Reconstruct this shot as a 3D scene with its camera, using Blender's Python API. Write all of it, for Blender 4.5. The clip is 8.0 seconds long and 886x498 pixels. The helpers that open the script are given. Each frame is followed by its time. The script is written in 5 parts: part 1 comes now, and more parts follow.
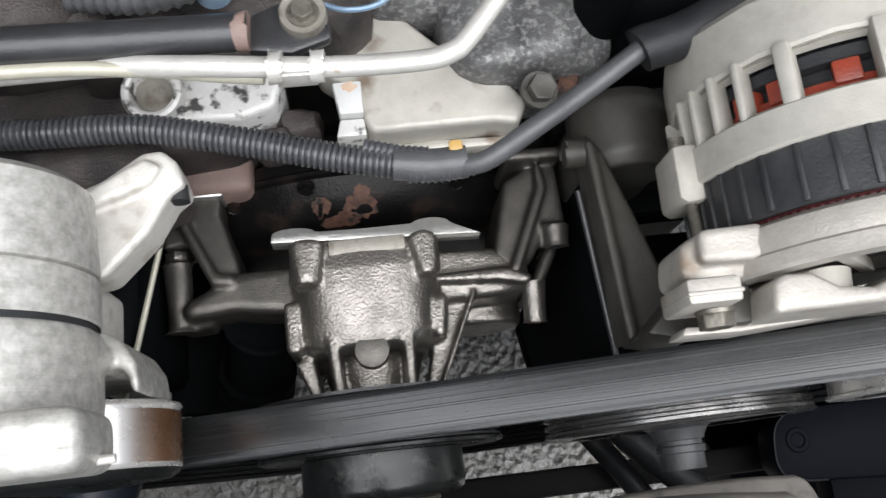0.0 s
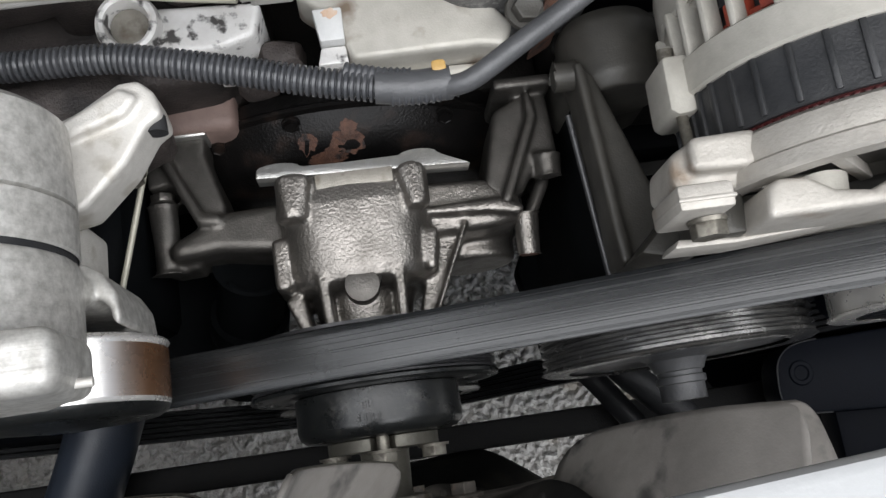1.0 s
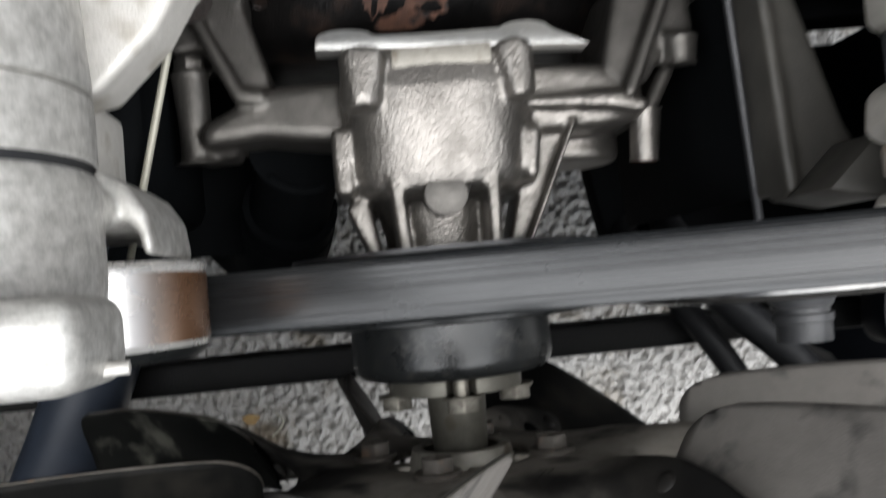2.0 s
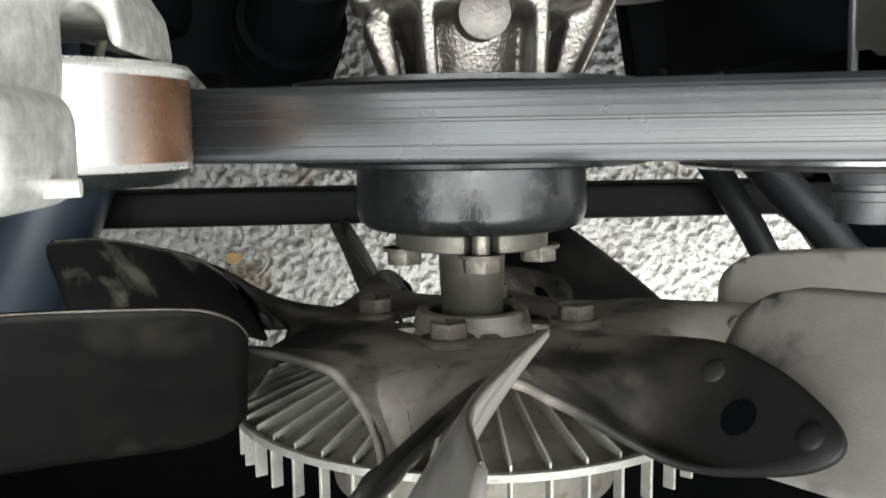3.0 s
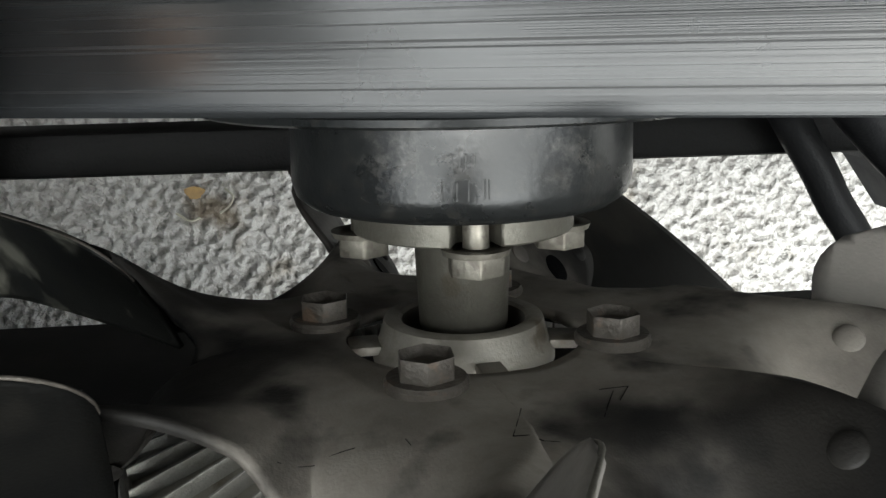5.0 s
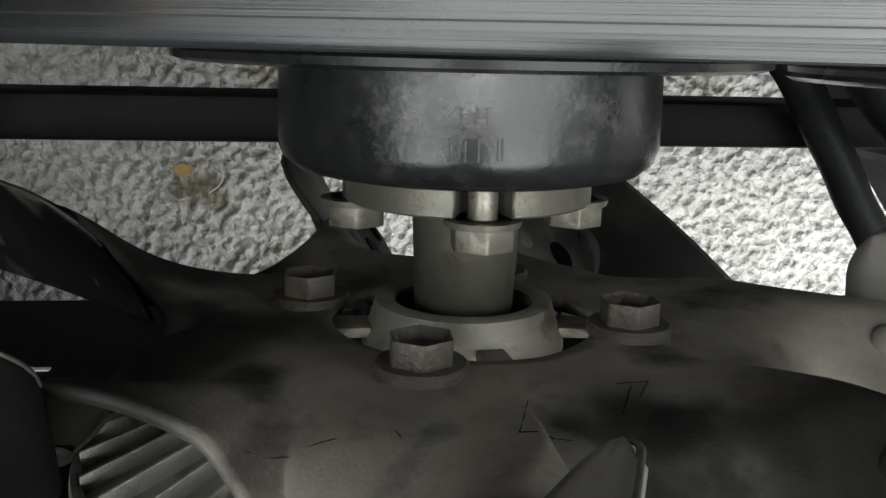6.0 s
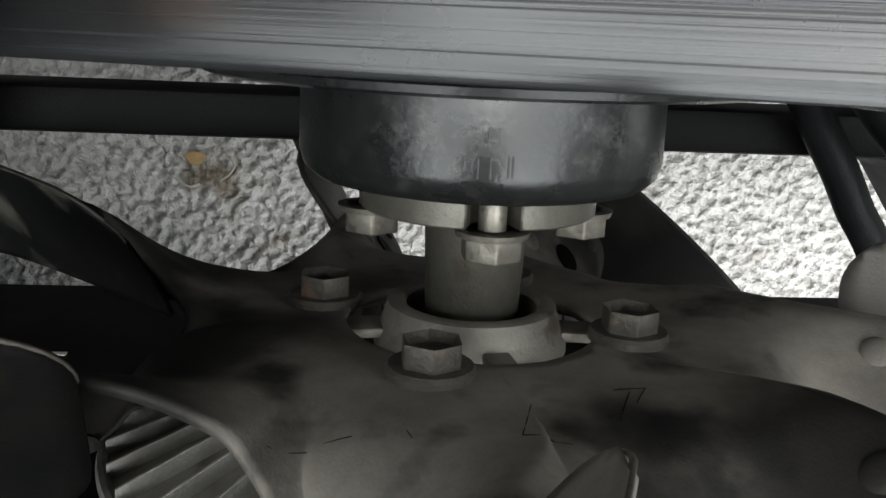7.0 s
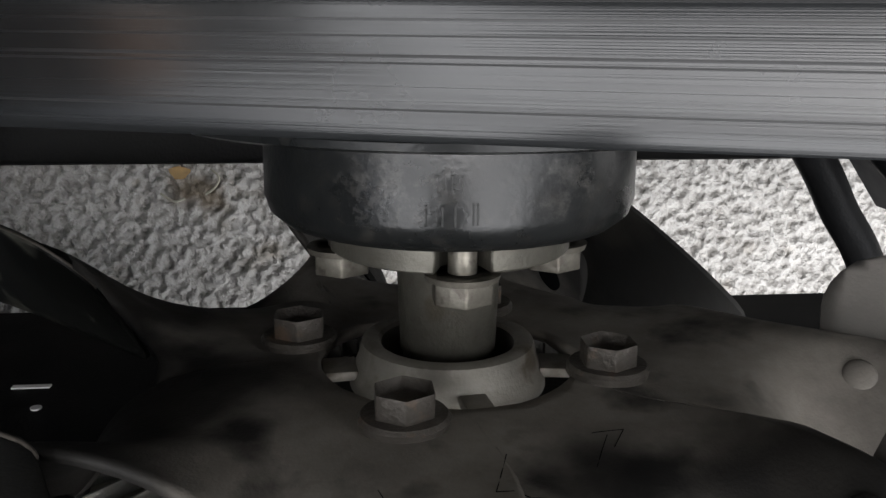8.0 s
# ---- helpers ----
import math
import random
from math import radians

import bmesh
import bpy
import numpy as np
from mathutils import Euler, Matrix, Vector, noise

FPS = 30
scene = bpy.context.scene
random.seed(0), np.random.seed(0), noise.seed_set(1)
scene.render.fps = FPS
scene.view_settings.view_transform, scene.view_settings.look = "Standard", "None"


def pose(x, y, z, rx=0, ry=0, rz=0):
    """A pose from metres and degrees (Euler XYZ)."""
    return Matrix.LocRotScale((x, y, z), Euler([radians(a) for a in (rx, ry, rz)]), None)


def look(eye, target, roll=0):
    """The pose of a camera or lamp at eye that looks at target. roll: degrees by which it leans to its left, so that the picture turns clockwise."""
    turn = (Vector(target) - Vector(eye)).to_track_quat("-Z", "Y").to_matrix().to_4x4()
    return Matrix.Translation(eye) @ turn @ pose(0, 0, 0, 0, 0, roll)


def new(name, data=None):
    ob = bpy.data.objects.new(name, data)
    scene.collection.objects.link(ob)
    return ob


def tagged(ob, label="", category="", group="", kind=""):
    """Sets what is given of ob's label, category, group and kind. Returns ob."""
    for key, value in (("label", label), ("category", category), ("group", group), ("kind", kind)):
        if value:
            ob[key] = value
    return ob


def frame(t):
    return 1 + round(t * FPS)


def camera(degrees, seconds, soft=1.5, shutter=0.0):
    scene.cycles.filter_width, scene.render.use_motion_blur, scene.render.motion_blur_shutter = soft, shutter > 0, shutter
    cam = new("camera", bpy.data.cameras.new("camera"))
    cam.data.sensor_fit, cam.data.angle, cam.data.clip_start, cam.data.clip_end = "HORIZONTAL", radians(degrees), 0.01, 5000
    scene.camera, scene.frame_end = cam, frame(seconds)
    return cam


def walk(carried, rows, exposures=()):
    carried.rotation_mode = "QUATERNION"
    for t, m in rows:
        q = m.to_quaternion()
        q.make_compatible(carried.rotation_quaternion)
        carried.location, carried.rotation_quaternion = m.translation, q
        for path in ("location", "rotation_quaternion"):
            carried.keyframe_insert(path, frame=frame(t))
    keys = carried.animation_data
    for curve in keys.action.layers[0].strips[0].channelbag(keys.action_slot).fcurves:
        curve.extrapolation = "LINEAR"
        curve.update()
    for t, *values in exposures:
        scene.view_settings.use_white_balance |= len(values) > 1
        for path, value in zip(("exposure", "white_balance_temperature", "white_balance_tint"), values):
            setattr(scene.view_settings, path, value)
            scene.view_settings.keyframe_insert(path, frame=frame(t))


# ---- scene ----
# seconds, x, y, z, and the camera's turn about x, y, z in degrees
cam = camera(52.69, 8.0, 1.4, 0.35)
ROWS = [
    (0, -0.0023, -0.0238, 1.1682, 14.95, -3.89, -6.76),
    (0.5, 0.0168, -0.0238, 1.1659, 14.34, -3.10, -8.25),
    (1, 0.0037, -0.0404, 1.1563, 13.33, -3.04, -8.33),
    (1.5, 0.0013, -0.0155, 1.1543, 12.15, -3.63, -7.70),
    (1.8, -0.0204, -0.0000, 1.1098, 8.13, -4.70, -7.78),
    (1.9, -0.0251, 0.0027, 1.0956, 5.35, -5.05, -5.72),
    (2, -0.0282, 0.0040, 1.0811, 2.61, -4.67, -5.28),
    (2.2, -0.0374, 0.0034, 1.0625, -0.14, -5.24, -4.10),
    (3.3, -0.0335, -0.0003, 1.0231, -9.77, -5.53, -0.46),
    (3.5, -0.0282, 0.0061, 1.0117, -11.39, -5.76, -0.52),
    (4, -0.0295, 0.0064, 1.0001, -12.72, -5.98, -1.43),
    (4.5, -0.0231, 0.0070, 0.9695, -12.81, -5.78, -1.74),
    (6, -0.0230, -0.0049, 0.9246, -13.30, -5.77, 1.31),
    (6.5, -0.0258, -0.0053, 0.9289, -13.99, -5.36, 2.04),
    (7, -0.0250, 0.0009, 0.9319, -14.25, -5.12, 2.54),
    (7.5, -0.0216, 0.0058, 0.9263, -14.18, -5.16, 2.07),
    (8, -0.0199, 0.0093, 0.9269, -14.51, -5.94, 0.44),
]
# seconds, stops, kelvin, tint
EXPOSURES = [(0.0, 0.91, 6250, 10), (0.5, 0.96, 6250, 10), (1.0, 0.64, 6250, 10), (1.5, 0.55, 6250, 10), (2.2, 1.24, 6300, 9), (3.3, 1.95, 6350, 5), (4.0, 1.5, 6350, 5), (4.5, 1.65, 6350, 5), (6.0, 1.3, 6350, 4), (6.5, 1.26, 6350, 5), (7.0, 1.35, 6300, 6), (7.5, 1.33, 6330, 8), (8.0, 0.99, 6350, 11)]
walk(cam, [(t, pose(x, y, z, rx, ry, rz)) for t, x, y, z, rx, ry, rz in ROWS], EXPOSURES)

# ---- light ----
world = bpy.data.worlds.new("sky")
scene.world = world
world.use_nodes = True
wn = world.node_tree.nodes
sky = wn.new("ShaderNodeTexSky")
sky.sky_type = "NISHITA"
sky.sun_disc = False
sky.sun_elevation, sky.sun_rotation = radians(81), radians(150)
sky.dust_density, sky.ozone_density = 3.0, 0.6
wn["Background"].inputs["Strength"].default_value = 0.085
pale = wn.new("ShaderNodeHueSaturation")
pale.inputs["Saturation"].default_value = 0.35
world.node_tree.links.new(sky.outputs["Color"], pale.inputs["Color"])
world.node_tree.links.new(pale.outputs["Color"], wn["Background"].inputs["Color"])
sun = new("sun", bpy.data.lights.new("sun", "SUN"))
sun.data.energy, sun.data.angle, sun.data.color = 4.8, radians(100), (1.0, 0.99, 0.975)
sun.matrix_world = look((0.08, -0.14, 4), (0, 0, 3))


# ---- materials ----
def material(name, colour, second=None, rough=0.5, metal=0.0, scale=60.0, amount=0.5, bump=0.2, fine=900.0, rough_var=0.15,
             third=None, third_scale=25.0, third_cut=0.6, third_soft=0.04, coat=0.0, gloss=0.5):
    """A surface with a coarse mottle of two colours, patches of a third, and a fine grain in the relief."""
    m = bpy.data.materials.new(name)
    m.use_nodes = True
    n, l = m.node_tree.nodes, m.node_tree.links
    b = n["Principled BSDF"]
    b.inputs["Metallic"].default_value = metal
    b.inputs["Coat Weight"].default_value = coat
    b.inputs["Specular IOR Level"].default_value = gloss
    geo = n.new("ShaderNodeNewGeometry")
    coarse = n.new("ShaderNodeTexNoise")
    coarse.inputs["Scale"].default_value, coarse.inputs["Detail"].default_value = scale, 6
    coarse.inputs["Roughness"].default_value = 0.65
    grain = n.new("ShaderNodeTexNoise")
    grain.inputs["Scale"].default_value, grain.inputs["Detail"].default_value = fine, 3
    for tex in (coarse, grain):
        l.new(geo.outputs["Position"], tex.inputs["Vector"])
    ramp = n.new("ShaderNodeMapRange")
    ramp.inputs["From Min"].default_value, ramp.inputs["From Max"].default_value = 0.5 - 0.3 * amount, 0.5 + 0.3 * amount
    l.new(coarse.outputs["Fac"], ramp.inputs["Value"])
    mix = n.new("ShaderNodeMix")
    mix.data_type = "RGBA"
    mix.inputs["A"].default_value, mix.inputs["B"].default_value = (*colour, 1), (*(second or [c * 0.6 for c in colour]), 1)
    l.new(ramp.outputs["Result"], mix.inputs["Factor"])
    out = mix.outputs["Result"]
    if third:
        spots = n.new("ShaderNodeTexNoise")
        spots.inputs["Scale"].default_value, spots.inputs["Detail"].default_value = third_scale, 5
        l.new(geo.outputs["Position"], spots.inputs["Vector"])
        cut = n.new("ShaderNodeMapRange")
        cut.inputs["From Min"].default_value, cut.inputs["From Max"].default_value = third_cut, third_cut + third_soft
        l.new(spots.outputs["Fac"], cut.inputs["Value"])
        over = n.new("ShaderNodeMix")
        over.data_type = "RGBA"
        over.inputs["B"].default_value = (*third, 1)
        l.new(out, over.inputs["A"])
        l.new(cut.outputs["Result"], over.inputs["Factor"])
        out = over.outputs["Result"]
    l.new(out, b.inputs["Base Color"])
    rr = n.new("ShaderNodeMapRange")
    rr.inputs["To Min"].default_value, rr.inputs["To Max"].default_value = max(0.05, rough - rough_var), min(1, rough + rough_var)
    l.new(coarse.outputs["Fac"], rr.inputs["Value"])
    l.new(rr.outputs["Result"], b.inputs["Roughness"])
    if bump:
        both = n.new("ShaderNodeMath")
        both.operation = "MULTIPLY_ADD"
        both.inputs[1].default_value = 0.4
        l.new(coarse.outputs["Fac"], both.inputs[0])
        l.new(grain.outputs["Fac"], both.inputs[2])
        bp = n.new("ShaderNodeBump")
        bp.inputs["Strength"].default_value, bp.inputs["Distance"].default_value = bump, 0.0015
        l.new(both.outputs["Value"], bp.inputs["Height"])
        l.new(bp.outputs["Normal"], b.inputs["Normal"])
    return m


def lined(name, colour, second, rough, metal, pitch, bump, scale=40.0, crack=None):
    """A surface with fine uneven lines that run round the y axis: belts and turned metal."""
    m = material(name, colour, second, rough, metal, scale=scale, bump=0)
    n, l = m.node_tree.nodes, m.node_tree.links
    geo = n.new("ShaderNodeNewGeometry")
    stretch = n.new("ShaderNodeMapping")
    stretch.inputs["Scale"].default_value = (0.5, 1 / pitch, 0.5)
    stretch.inputs["Location"].default_value = (0.5, 0.37, 0.55)
    l.new(geo.outputs["Position"], stretch.inputs["Vector"])
    tex = n.new("ShaderNodeTexNoise")
    tex.inputs["Scale"].default_value, tex.inputs["Detail"].default_value, tex.inputs["Roughness"].default_value = 1.0, 4, 0.7
    l.new(stretch.outputs["Vector"], tex.inputs["Vector"])
    bp = n.new("ShaderNodeBump")
    bp.inputs["Strength"].default_value, bp.inputs["Distance"].default_value = bump, 0.0006
    l.new(tex.outputs["Fac"], bp.inputs["Height"])
    l.new(bp.outputs["Normal"], n["Principled BSDF"].inputs["Normal"])
    if crack:
        b = n["Principled BSDF"]
        old = b.inputs["Base Color"].links[0].from_socket
        # long dark cracks, wider apart than the fine lines
        wider = n.new("ShaderNodeMapping")
        wider.inputs["Scale"].default_value = (0.30, 1.5 / pitch, 0.30)
        l.new(geo.outputs["Position"], wider.inputs["Vector"])
        rift = n.new("ShaderNodeTexNoise")
        rift.inputs["Scale"].default_value, rift.inputs["Detail"].default_value, rift.inputs["Roughness"].default_value = 1.0, 1.5, 0.5
        l.new(wider.outputs["Vector"], rift.inputs["Vector"])
        line = n.new("ShaderNodeMapRange")
        line.inputs["From Min"].default_value, line.inputs["From Max"].default_value = 0.60, 0.66
        l.new(rift.outputs["Fac"], line.inputs["Value"])
        # the cracks are dull
        dull = n.new("ShaderNodeMapRange")
        dull.inputs["To Min"].default_value, dull.inputs["To Max"].default_value = rough - 0.04, rough + 0.35
        l.new(line.outputs["Result"], dull.inputs["Value"])
        l.new(dull.outputs["Result"], b.inputs["Roughness"])
        dark = n.new("ShaderNodeMix")
        dark.data_type = "RGBA"
        dark.inputs["B"].default_value = (*crack, 1)
        l.new(line.outputs["Result"], dark.inputs["Factor"])
        l.new(old, dark.inputs["A"])
        l.new(dark.outputs["Result"], b.inputs["Base Color"])
    return m


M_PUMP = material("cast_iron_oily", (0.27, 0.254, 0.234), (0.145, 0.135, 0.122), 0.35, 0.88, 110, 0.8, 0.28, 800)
# darker copy of the pump's iron, with the legs' shade in its colour
M_LEG = material("shaded_cast_iron", (0.13, 0.122, 0.111), (0.055, 0.052, 0.047), 0.42, 0.75, 90, 0.9, 0.14, 1000)
M_BOSS = material("dull_cast_boss", (0.125, 0.118, 0.108), (0.07, 0.065, 0.06), 0.45, 0.8, 110, 0.8, 0.17, 1000)
M_GASKET = material("zinc_plate", (0.6, 0.6, 0.58), (0.45, 0.44, 0.42), 0.35, 0.9, 120, 0.6, 0.15)
M_ALU = material("cast_aluminium", (0.70, 0.675, 0.63), (0.50, 0.48, 0.44), 0.46, 0.25, 90, 0.9, 0.20, 1200, third=(0.44, 0.41, 0.36), third_scale=75, third_cut=0.57, third_soft=0.12)
M_TURNED = lined("turned_aluminium", (0.60, 0.585, 0.55), (0.36, 0.348, 0.322), 0.42, 0.35, 0.0028, 0.35, scale=230)
# two darker blade copies: grime, and the blades' shade put into the colour
M_BLADE_SHADED_GRIME = material("fan_blade_shaded_grime", (0.005, 0.0055, 0.0055), (0.012, 0.012, 0.0105), 0.42, 0.0, 34, 0.9, 0.06, 1300, third=(0.085, 0.084, 0.070), third_scale=42, third_cut=0.52, third_soft=0.12, gloss=0.16)
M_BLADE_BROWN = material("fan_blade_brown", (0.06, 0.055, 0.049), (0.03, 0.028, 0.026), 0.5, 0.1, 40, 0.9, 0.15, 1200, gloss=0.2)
M_CASE = material("alternator_case", (0.45, 0.43, 0.385), (0.34, 0.325, 0.285), 0.55, 0.25, 90, 0.7, 0.10, 1300)
M_CASE_FRONT = material("alternator_front_case", (0.50, 0.475, 0.43), (0.34, 0.315, 0.28), 0.5, 0.3, 70, 0.8, 0.20, 800, third=(0.28, 0.22, 0.165), third_scale=48, third_cut=0.62, third_soft=0.12)
M_BELT = lined("belt_rubber", (0.015, 0.016, 0.0168), (0.010, 0.0108, 0.0114), 0.27, 0.0, 0.0011, 0.16, crack=(0.005, 0.005, 0.0054))
M_BELT.node_tree.nodes["Principled BSDF"].inputs["Specular IOR Level"].default_value = 0.55
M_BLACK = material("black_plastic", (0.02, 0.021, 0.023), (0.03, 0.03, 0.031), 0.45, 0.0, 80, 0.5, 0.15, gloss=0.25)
M_STATOR = material("stator_paint", (0.022, 0.023, 0.0245), (0.040, 0.040, 0.041), 0.45, 0.2, 80, 0.5, 0.15)
M_RUBBER = material("dark_rubber", (0.014, 0.0145, 0.0155), (0.022, 0.0225, 0.024), 0.5, 0.0, 60, 0.5, 0.15, gloss=0.25)
M_HOSE = material("grey_rubber_hose", (0.075, 0.076, 0.079), (0.05, 0.051, 0.053), 0.40, 0.0, 60, 0.5, 0.15)
M_CONDUIT = material("corrugated_conduit", (0.045, 0.047, 0.051), (0.065, 0.066, 0.07), 0.30, 0.0, 90, 0.5, 0.1)
M_PULLEY = material("black_painted_steel", (0.008, 0.0088, 0.009), (0.015, 0.016, 0.016), 0.30, 0.1, 70, 0.6, 0.07, 700, rough_var=0.2, third=(0.022, 0.021, 0.019), third_scale=330, third_cut=0.54, third_soft=0.22, gloss=0.28)
M_GROOVE = material("worn_pulley_groove", (0.15, 0.15, 0.148), (0.27, 0.265, 0.256), 0.24, 0.85, 90, 0.6, 0.03)
M_CLUTCH = material("clutch_casting", (0.31, 0.292, 0.255), (0.20, 0.185, 0.158), 0.5, 0.4, 120, 0.8, 0.14, 1300, third=(0.14, 0.118, 0.09), third_scale=110, third_cut=0.57, third_soft=0.12)
M_FLANGE = material("dull_machined_steel", (0.15, 0.143, 0.12), (0.09, 0.085, 0.07), 0.42, 0.55, 160, 0.8, 0.12, 1300, third=(0.09, 0.08, 0.062), third_scale=130, third_cut=0.56, third_soft=0.12)
M_FIN = material("clutch_fins", (0.34, 0.332, 0.305), (0.23, 0.224, 0.20), 0.45, 0.3, 120, 0.6, 0.25)
M_ZINC = material("zinc_bolt", (0.24, 0.225, 0.19), (0.115, 0.106, 0.087), 0.42, 0.65, 260, 0.7, 0.10, third=(0.10, 0.09, 0.075), third_scale=330, third_cut=0.56, third_soft=0.10)
M_RUSTBOLT = material("dusty_bolt", (0.125, 0.112, 0.096), (0.068, 0.060, 0.051), 0.5, 0.35, 160, 0.7, 0.3, third=(0.17, 0.12, 0.085), third_scale=150, third_cut=0.60, third_soft=0.1)
M_FAN = material("dusty_fan_steel", (0.34, 0.312, 0.272), (0.19, 0.172, 0.15), 0.6, 0.1, 85, 0.9, 0.12, 1500, third=(0.05, 0.047, 0.043), third_scale=48, third_cut=0.53, third_soft=0.15, gloss=0.3)
# blade colour as lit, then its near-black copy for blades in shade
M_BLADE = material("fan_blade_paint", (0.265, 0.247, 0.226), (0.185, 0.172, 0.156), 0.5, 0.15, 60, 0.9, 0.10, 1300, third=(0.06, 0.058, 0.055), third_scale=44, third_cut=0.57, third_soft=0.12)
M_BLADE_SHADED = material("fan_blade_shaded", (0.0035, 0.0038, 0.004), (0.008, 0.0078, 0.007), 0.42, 0.0, 60, 0.9, 0.10, 1300, third=(0.020, 0.0185, 0.0155), third_scale=26, third_cut=0.55, third_soft=0.16, gloss=0.055)
M_IDLER = lined("polished_pulley", (0.84, 0.82, 0.79), (0.74, 0.72, 0.68), 0.27, 0.70, 0.002, 0.12)


def browned_rim():
    """The idler pulley's rim turns gradually brown towards +x."""
    m = M_IDLER.copy()
    m.name = "browned_pulley"
    n, l = m.node_tree.nodes, m.node_tree.links
    b = n["Principled BSDF"]
    old = b.inputs["Base Color"].links[0].from_socket
    geo, split = n.new("ShaderNodeNewGeometry"), n.new("ShaderNodeSeparateXYZ")
    l.new(geo.outputs["Position"], split.inputs["Vector"])
    grow = n.new("ShaderNodeMapRange")
    grow.interpolation_type = "SMOOTHSTEP"
    grow.inputs["From Min"].default_value, grow.inputs["From Max"].default_value = IDLER[0] + 0.019, IDLER[0] + 0.035
    l.new(split.outputs["X"], grow.inputs["Value"])
    mix = n.new("ShaderNodeMix")
    mix.data_type = "RGBA"
    mix.inputs["B"].default_value = (0.22, 0.115, 0.062, 1)
    l.new(old, mix.inputs["A"])
    l.new(grow.outputs["Result"], mix.inputs["Factor"])
    l.new(mix.outputs["Result"], b.inputs["Base Color"])
    return m


IDLER = (-0.113, 0.8146)     # centre of the tensioner's pulley
M_IDLER_BAND = browned_rim()
M_TIMING = material("timing_cover_black", (0.004, 0.0039, 0.0039), (0.008, 0.0070, 0.0067), 0.34, 0.1, 60, 0.6, 0.25, third=(0.022, 0.015, 0.012), third_scale=60, third_cut=0.57, third_soft=0.12, gloss=0.2)
M_RUST = material("rust", (0.125, 0.055, 0.031), (0.032, 0.018, 0.014), 0.7, 0.0, 210, 0.9, 0.4, third=(0.014, 0.0105, 0.0095), third_scale=190, third_cut=0.53, third_soft=0.12)
M_STAIN = material("orange_stain_on_paint", (0.50, 0.31, 0.19), (0.62, 0.50, 0.40), 0.5, 0.0, 220, 0.9, 0.1)
M_BLOCK = material("grimy_block", (0.009, 0.0085, 0.008), (0.018, 0.016, 0.014), 0.6, 0.1, 45, 0.8, 0.3, gloss=0.15)
M_PINK = material("faded_primer_casting", (0.24, 0.17, 0.145), (0.16, 0.11, 0.095), 0.6, 0.0, 60, 0.7, 0.2)
M_HEAD = material("grimy_head_casting", (0.085, 0.070, 0.064), (0.022, 0.019, 0.018), 0.55, 0.2, 48, 0.9, 0.4, third=(0.022, 0.019, 0.018), third_scale=42, third_cut=0.52, third_soft=0.12)
M_MANIFOLD = material("manifold_casting", (0.56, 0.54, 0.49), (0.36, 0.34, 0.295), 0.45, 0.3, 42, 0.9, 0.12, 1200, third=(0.20, 0.155, 0.115), third_scale=44, third_cut=0.55, third_soft=0.14)
M_FLAKED = material("flaked_silver_paint", (0.16, 0.158, 0.155), (0.05, 0.05, 0.052), 0.45, 0.3, 60, 0.7, 0.25, third=(0.22, 0.217, 0.21), third_scale=420, third_cut=0.49, third_soft=0.16)
M_PAINT = material("flaked_white_paint", (0.78, 0.77, 0.75), (0.62, 0.60, 0.57), 0.38, 0.15, 60, 0.6, 0.2, third=(0.075, 0.071, 0.068), third_scale=150, third_cut=0.54, third_soft=0.09)
M_WHITE = material("painted_tab", (0.70, 0.70, 0.69), (0.6, 0.6, 0.59), 0.4, 0.1, 80, 0.5, 0.1)
M_PIPE = material("aluminium_pipe", (0.60, 0.585, 0.555), (0.47, 0.455, 0.42), 0.40, 0.4, 60, 0.6, 0.15, third=(0.38, 0.32, 0.26), third_scale=80, third_cut=0.66)
M_DIPSTICK = material("yellowed_tube", (0.44, 0.425, 0.35), (0.35, 0.335, 0.27), 0.4, 0.2, 60, 0.5, 0.1)
M_TUBE = material("black_steel_tube", (0.03, 0.03, 0.032), (0.05, 0.05, 0.052), 0.33, 0.3, 40, 0.6, 0.1)
M_BRACKET = material("dark_bracket", (0.072, 0.068, 0.059), (0.034, 0.032, 0.028), 0.46, 0.2, 40, 0.8, 0.10, 1100)
M_DARKRED = material("dark_red_varnish", (0.07, 0.012, 0.012), (0.04, 0.008, 0.008), 0.45, 0.0, 90, 0.6, 0.15)
M_RED = material("red_winding", (0.30, 0.05, 0.026), (0.17, 0.03, 0.018), 0.4, 0.0, 90, 0.6, 0.15)
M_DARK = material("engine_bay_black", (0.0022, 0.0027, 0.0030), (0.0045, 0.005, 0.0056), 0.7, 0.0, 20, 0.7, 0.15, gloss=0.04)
M_NAVY = material("dark_moulded_plastic", (0.0026, 0.0034, 0.0056), (0.005, 0.006, 0.009), 0.55, 0.0, 60, 0.8, 0.12, gloss=0.06)
M_HOSE_BLUE = material("blue_grey_hose", (0.030, 0.038, 0.053), (0.022, 0.027, 0.038), 0.4, 0.0, 30, 0.6, 0.1)
M_PANEL = material("grey_body_paint", (0.46, 0.465, 0.465), (0.36, 0.365, 0.365), 0.35, 0.1, 25, 0.6, 0.05)
M_FRAME = material("frame_rail_paint", (0.008, 0.008, 0.0085), (0.013, 0.013, 0.0125), 0.6, 0.0, 25, 0.8, 0.25, gloss=0.12)
M_GROUND = material("rough_concrete", (0.47, 0.458, 0.435), (0.36, 0.348, 0.328), 0.55, 0.0, 30, 0.8, 1.0, 250, third=(0.27, 0.235, 0.185), third_scale=22, third_cut=0.58, third_soft=0.16)
M_LEAF = material("dry_leaf", (0.46, 0.29, 0.09), (0.22, 0.14, 0.06), 0.5, 0.0, 90, 0.7, 0.1)
